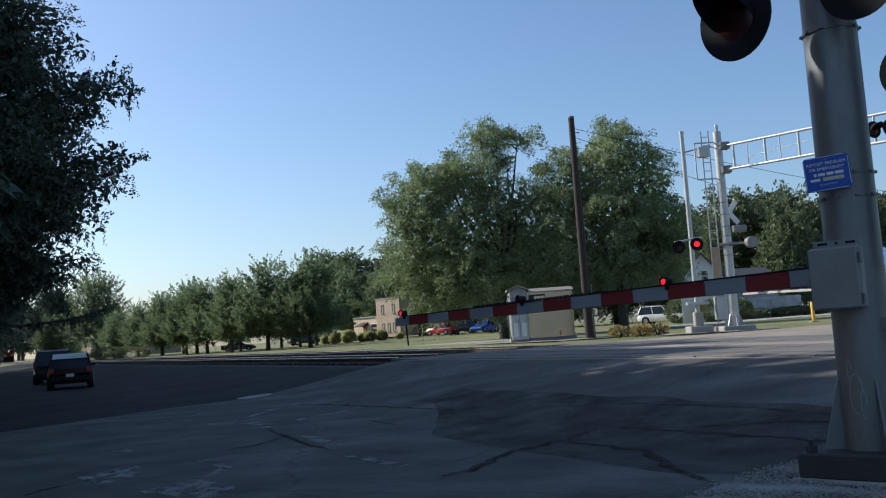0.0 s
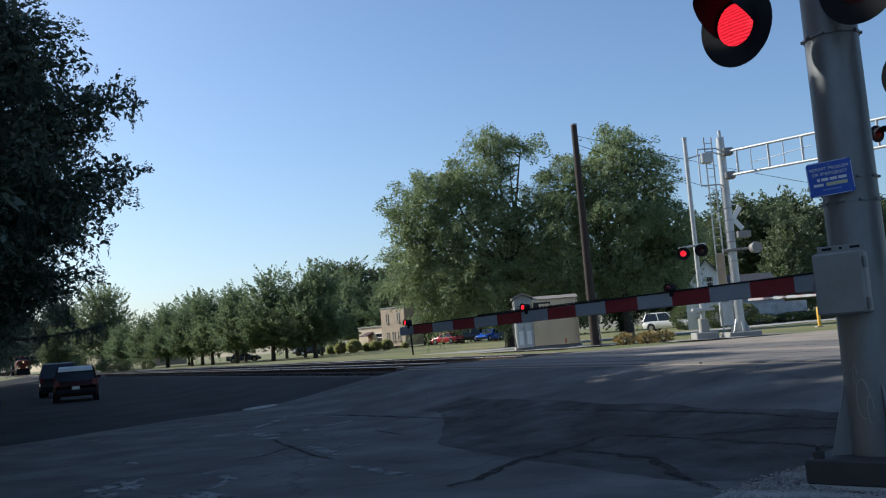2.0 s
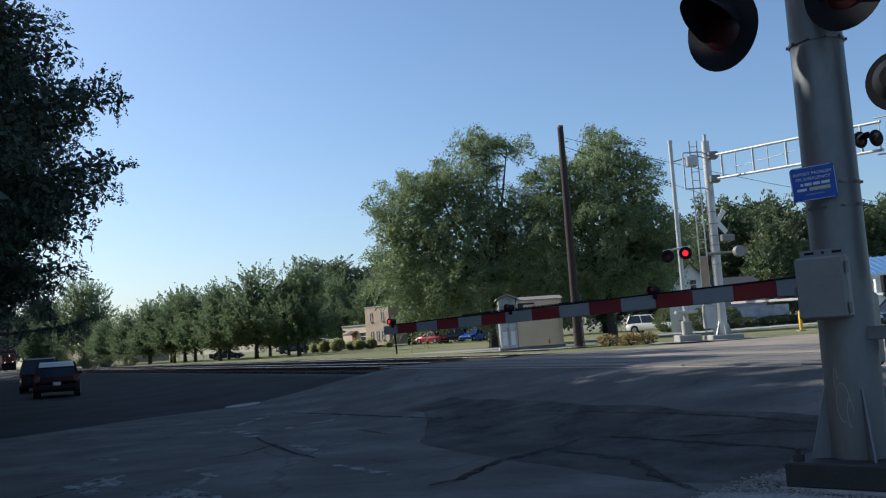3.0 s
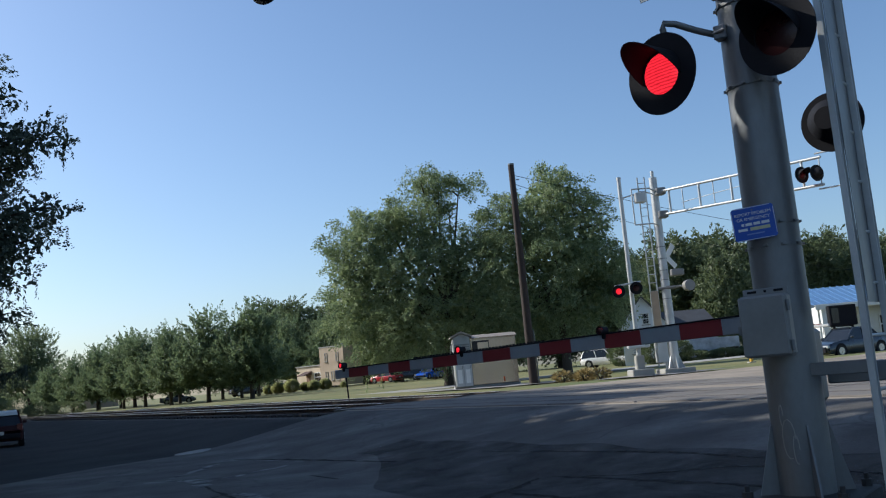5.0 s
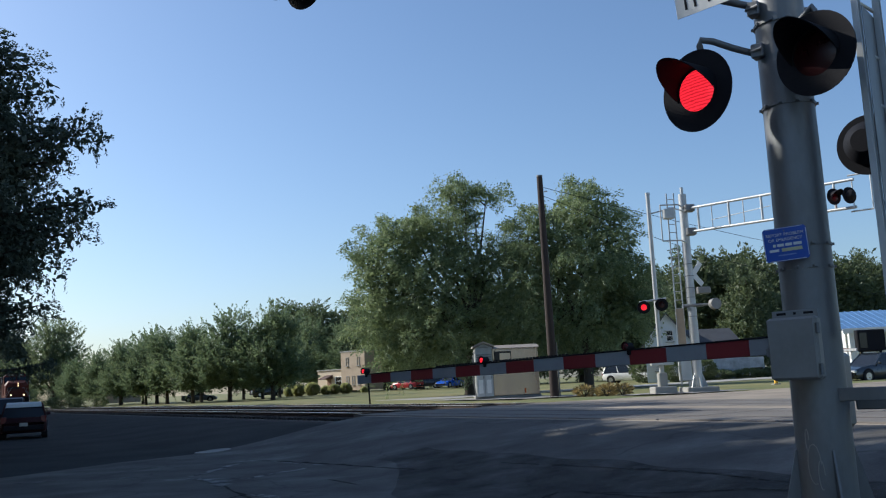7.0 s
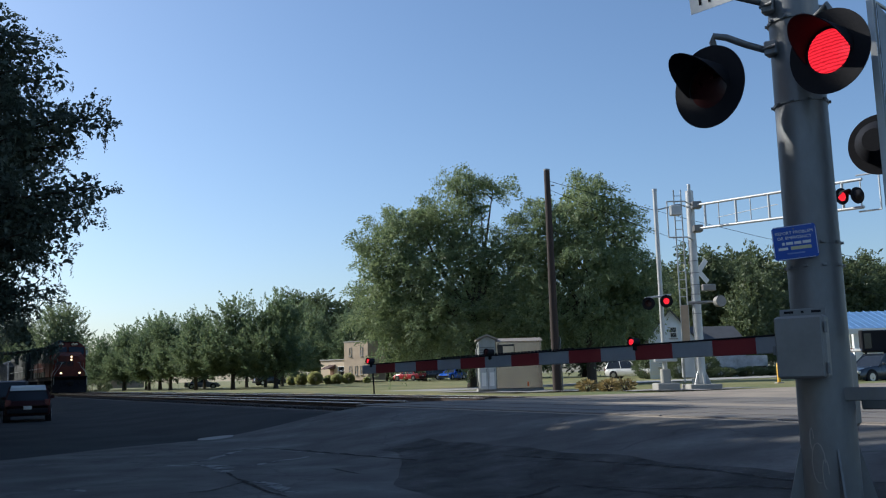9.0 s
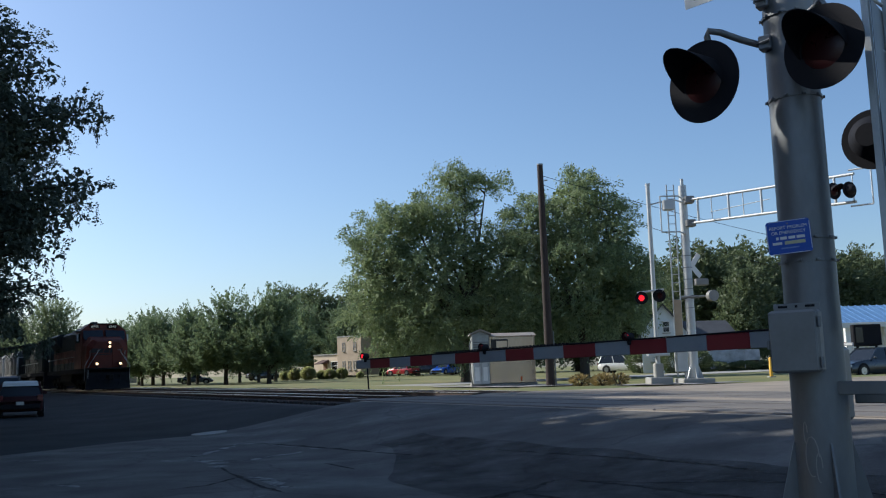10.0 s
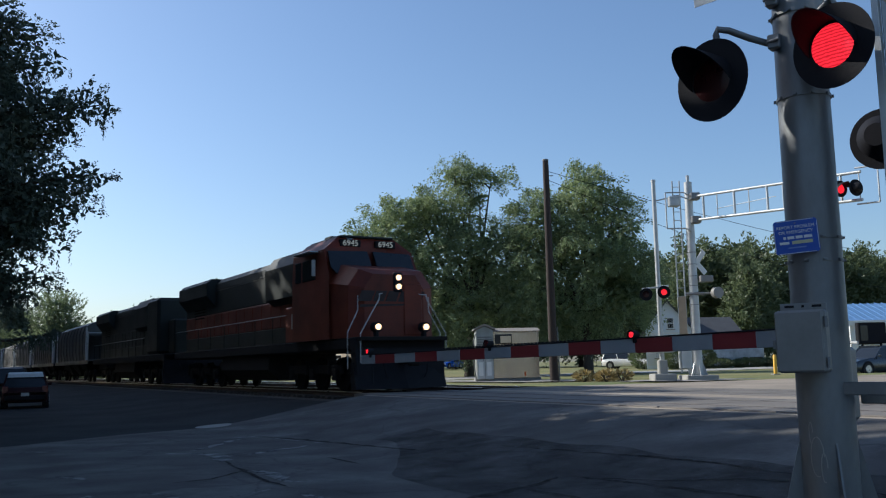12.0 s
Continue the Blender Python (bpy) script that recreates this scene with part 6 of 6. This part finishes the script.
        for z in (3.13, 3.41):
            part("headlight", Mesh().tube([(-0.95, 0.12, z), (-0.92, 0.12, z)], 0.085, 18), HEADLIGHT, loco, "lit headlight")
        for y in (-0.8, 0.8):
            part("ditch_lamp_case", Mesh().tube([(-0.75, y, 1.9), (-0.5, y, 1.9)], 0.15, 16).box((-0.65, y, 1.7), (0.16, 0.12, 0.3), 0.02), BLACK, loco)
            part("ditch_light", Mesh().tube([(-0.5, y, 1.9), (-0.48, y, 1.9)], 0.09, 18), HEADLIGHT, loco, "lit ditch light")
        # nose emblem as plain dark shapes
        dark = mat("emblem_dark", (0.02, 0.01, 0.01), 0.7)
        for y, w in ((-0.95, 0.44), (-0.5, 0.36), (-0.08, 0.36), (0.34, 0.36), (0.76, 0.4)):
            part("emblem_bar", Mesh().prism([(y - w / 2 - 0.05, 2.68), (y + w / 2 - 0.05, 2.68), (y + w / 2 + 0.08, 3.0), (y - w / 2 + 0.08, 3.0)], "x", -1.0, -0.985), dark, loco, "plain dark emblem bar")
        part("emblem_bar", Mesh().prism([(-1.15, 2.5), (0.6, 2.58), (0.6, 2.63), (-1.15, 2.58)], "x", -1.0, -0.985), dark, loco, "plain dark emblem bar")
        part("nose_window", Mesh().box((-1.03, -0.5, 3.25), (0.04, 0.34, 0.34), 0.02), GLASS, loco, "small dark hatch")
        # front steps and handrails
        for s in (-1, 1):
            rail_run(loco, [(-0.6, s * 0.62, 2.88), (-0.45, s * 0.78, 2.86), (-0.42, s * 0.8, 2.7), (-0.4, s * 1.42, 1.7), (-0.4, s * 1.42, 0.85)])
            rail_run(loco, [(-1.05, s * 1.2, 2.85), (-1.05, s * 1.2, 2.4), (-1.0, s * 1.56, 1.75), (-1.0, s * 1.56, 0.7)])
            for z in (0.55, 0.85, 1.15):
                part("step", Mesh().box((-1.0, s * 1.38, z), (0.5, 0.25, 0.04), 0.005), GRIME, loco)
        hood0 = -5.5
    else:
        part("end_hood", Mesh().box((-1.6, 0, 2.5), (1.2, 1.8, 1.8), 0.08), DKGREEN, loco)
        part("cab", Mesh().box((-3.6, 0, 3.1), (2.6, 2.9, 2.95), 0.15), DKGREEN, loco, "dark grimy cab")
        hood0 = -5.0
    # long hood: upper part dark green, lower band orange, with doors, grilles and the flared radiator
    for z0, z1, m, w in ((1.6, 2.2, DKGREEN, 1.98), (2.2, 3.2, body, 1.96), (3.2, 4.2, DKGREEN, 1.94)):
        part("hood", Mesh().box(((hood0 - 21.3) / 2, 0, (z0 + z1) / 2), (abs(-21.3 - hood0), w, z1 - z0), 0.03), m, loco, "orange lower hood" if m is ORANGE else "dark green hood")
    part("hood_roof", Mesh().prism([(-0.98, 4.2), (-0.95, 4.5), (-0.72, 4.72), (0.72, 4.72), (0.95, 4.5), (0.98, 4.2)], "x", -16.4, hood0), DKGREEN, loco, "dark rounded hood roof")
    part("blower_housing", Mesh().prism([(-0.98, 3.0), (-1.32, 3.2), (-1.36, 4.3), (-1.0, 4.76), (1.0, 4.76), (1.36, 4.3), (1.32, 3.2), (0.98, 3.0)], "x", -8.8, -5.42), DKGREEN, loco)
    part("radiator", Mesh().prism([(-0.98, 3.5), (-1.38, 4.0), (-1.38, 4.55), (-1.15, 4.74), (1.15, 4.74), (1.38, 4.55), (1.38, 4.0), (0.98, 3.5)], "x", -21.2, -16.4), DKGREEN, loco, "flared radiator housing")
    part("exhaust_stack", Mesh().box((-11.4, 0, 4.72), (1.2, 0.7, 0.28), 0.05), GRIME, loco)
    part("roof_box", Mesh().box((-9.4, 0.1, 4.72), (0.9, 0.9, 0.2), 0.04), DKGREEN, loco)
    for s in (-1, 1):
        for k in range(14):
            x = hood0 - 1.0 - k * 1.05
            part("hood_door", Mesh().box((x, s * 0.985, 2.68 if k % 3 else 2.7), (0.98, 0.03, 0.92), 0.01), body if lead else DKGREEN, loco)
        for x in (hood0 - 1.5, -18.8):
            for k in range(6):
                part("grille_slat", Mesh().box((x, s * 1.0, 3.1 + k * 0.13), (1.6, 0.03, 0.05)), GRIME, loco)
        rail_run(loco, [(-5.6, s * 1.42, 2.55), (-13.4, s * 1.42, 2.55), (-21.5, s * 1.42, 2.55)])
        for k in range(9):
            part("stanchion", Mesh().tube([(-5.8 - k * 1.95, s * 1.42, 1.58), (-5.8 - k * 1.95, s * 1.42, 2.55)], 0.016, 6), DKGREEN, loco)
        if lead:
            part("battery_box", Mesh().box((-5.3, s * 1.2, 2.2), (2.2, 0.5, 1.2), 0.03), ORANGE, loco)
            for k in range(4):
                part("vent", Mesh().box((-4.6 - k * 0.35, s * 1.465, 2.3), (0.2, 0.02, 0.5)), ALU, loco)
        part("air_reservoir", Mesh().tube([(-8.6, s * 1.15, 1.0), (-14, s * 1.15, 1.0)], 0.17, 14), GRIME, loco, smooth=True)
    truck(loco, (-2.9, -4.75, -6.6))
    truck(loco, (-15.9, -17.75, -19.6))
    return loco


def hopper():
    h = thing("hopper_car", pose(0, 0, 0), "grey covered hopper wagon with vertical ribs", "freight wagon", "freight wagons")
    L = 17.6
    sec = [(-1.5, 1.55), (-1.58, 2.3), (-1.58, 3.5), (-1.4, 4.15), (-0.8, 4.45), (0.8, 4.45), (1.4, 4.15), (1.58, 3.5), (1.58, 2.3), (1.5, 1.55)]
    body = Mesh().loft([[(x, y * w, 1.55 + (z - 1.55) * 1.0) for y, z in sec] for x, w in ((-1.6, 0.98), (-L + 1.6, 0.98))])
    part("body", body, HOPPERGREY, h, "grey steel body", True)
    part("sill", Mesh().box((-L / 2, -1.5, 1.45), (L - 0.8, 0.1, 0.28), 0.01).box((-L / 2, 1.5, 1.45), (L - 0.8, 0.1, 0.28), 0.01), HOPPERGREY, h)
    part("centre_sill", Mesh().box((-L / 2, 0, 1.1), (L - 0.4, 0.4, 0.35), 0.02), GRIME, h)
    for k in range(3):
        x = -4.6 - k * 4.1
        part("hopper_bay", Mesh().loft([[(x + s * a, y * b, z) for s, y in ((-1, -1), (1, -1), (1, 1), (-1, 1))] for a, b, z in ((1.9, 1.4, 1.6), (0.5, 0.7, 0.5))]), GRIME, h, "sloping discharge bay")
    rib = Mesh().loft([[(0.06 * sx, -1.53, 1.6), (0.06 * sx, -1.62, 2.3), (0.06 * sx, -1.62, 3.5), (0.06 * sx, -1.45, 4.1), (0.06 * sx, -1.35, 4.1), (0.06 * sx, -1.45, 3.4), (0.06 * sx, -1.45, 2.3), (0.06 * sx, -1.42, 1.6)] for sx in (-1, 1)]).mesh("rib", HOPPERGREY)
    for k in range(9):
        part("rib", rib, HOPPERGREY, h, at=pose(-2.4 - k * 1.6, 0, 0))
    for x in (-1.2, -L + 1.2):
        part("end_frame", Mesh().box((x, -1.4, 2.6), (0.08, 0.08, 2.2)).box((x, 1.4, 2.6), (0.08, 0.08, 2.2)).box((x, 0, 3.6), (0.08, 2.8, 0.08)), ALU, h)
        part("end_ladder", Mesh().box((x + 0.3, -1.52, 2.7), (0.05, 0.04, 2.6)).box((x - 0.15, -1.52, 2.7), (0.05, 0.04, 2.6)), WHITEPAINT, h, "pale ladder")
        part("slope_sheet", Mesh().prism([(-1.3, 1.7), (1.3, 1.7), (1.3, 3.4), (-1.3, 3.4)], "x", x - 0.45, x - 0.4), HOPPERGREY, h)
    part("roof_walk", Mesh().box((-L / 2, 0, 4.55), (L - 2.5, 0.6, 0.05), 0.01), ALU, h)
    for k in range(4):
        part("hatch", Mesh().box((-3.3 - k * 3.6, 0, 4.5), (2.4, 0.5, 0.12), 0.02), HOPPERGREY, h)
    for x in (-0.1, -L + 0.1):
        part("coupler", Mesh().box((x, 0, 0.95), (0.8, 0.28, 0.28), 0.04), GRIME, h)
    truck(h, (-1.9, -3.7), 0.46)
    truck(h, (-L + 3.7, -L + 1.9), 0.46)
    return h


FRONT_AT_END, SPEED = -23.3, 22.3      # where the leading plow stands at 12 s along the track, metres a second


def train_pose(t, behind):
    s = FRONT_AT_END - SPEED * (12.0 - t) - behind
    v = AC * TRACKS[0] - AL * s
    return pose(v.x, v.y, RAIL_Z, 0, 0, YAW - 90)


VEHICLES = [(locomotive(True), 0.0), (locomotive(False), 23.0)]
_hop = hopper()
VEHICLES.append((_hop, 46.2))
for _k in range(1, 8):
    VEHICLES.append((copy_thing(_hop, pose(0, 0, 0)), 46.2 + 18.2 * _k))

# the times at which each kind of lamp is lit: first and second of a pair, the lamp at the end of the far cantilever, then those of the post across the road
BEATS = {0: [(0.48, 1.25), (1.97, 2.2), (3.5, 4.2), (4.98, 5.65), (6.66, 7.15), (7.9, 8.55), (9.47, 9.98), (10.97, 11.68)],
         1: [(0.0, 0.42), (1.3, 1.9), (2.75, 2.97), (3.15, 3.45), (4.25, 4.95), (5.7, 6.48), (7.2, 7.85), (8.6, 9.45), (10.25, 10.9), (11.78, 12.2)],
         5: [(1.28, 1.45), (2.75, 2.97), (4.25, 4.95), (5.7, 6.48), (7.2, 7.85), (8.6, 9.45), (10.25, 10.9), (11.78, 12.2)],
         3: [(0.48, 0.97), (1.97, 2.7), (3.5, 4.2), (4.98, 5.3), (6.47, 7.12), (7.9, 8.5), (9.7, 10.2), (11.1, 11.62)],
         4: [(0.0, 0.42), (1.3, 1.9), (2.8, 3.4), (4.3, 4.93), (5.7, 5.9), (7.2, 7.8), (8.65, 9.3), (10.35, 10.65), (11.75, 12.2)]}


def motions():
    for ob, behind in VEHICLES:
        walk(ob, [(t, train_pose(t, behind)) for t in (0.0, 3.0, 6.0, 9.0, 12.0)])
    for ob, x, r in WHEELS[:6]:
        step = SPEED / 30 / r
        walk(ob, [(k / 30, pose(x, 0, r, 0, math.degrees(step) * k, 0)) for k in range(0, 361)])
    for lens, beat in LENSES:
        m = lens.matrix_basis.copy()
        if beat == 2:
            continue
        rows = [(0.0, 0 if BEATS[beat][0][0] == 0 else 180)]
        for a, b in BEATS[beat]:
            for t in (a, b):
                if not 0 < t < 12:
                    continue
                now = rows[-1][1]
                to = 180 - now
                rows += [(t - 0.1, now), (t - 1 / 15, now + (to - now) / 3), (t - 1 / 30, now + (to - now) * 2 / 3), (t, to)]
        rows.append((12.0, rows[-1][1]))
        walk(lens, [(t, m @ pose(0, 0, 0, 0, 0, a)) for t, a in rows])


motions()
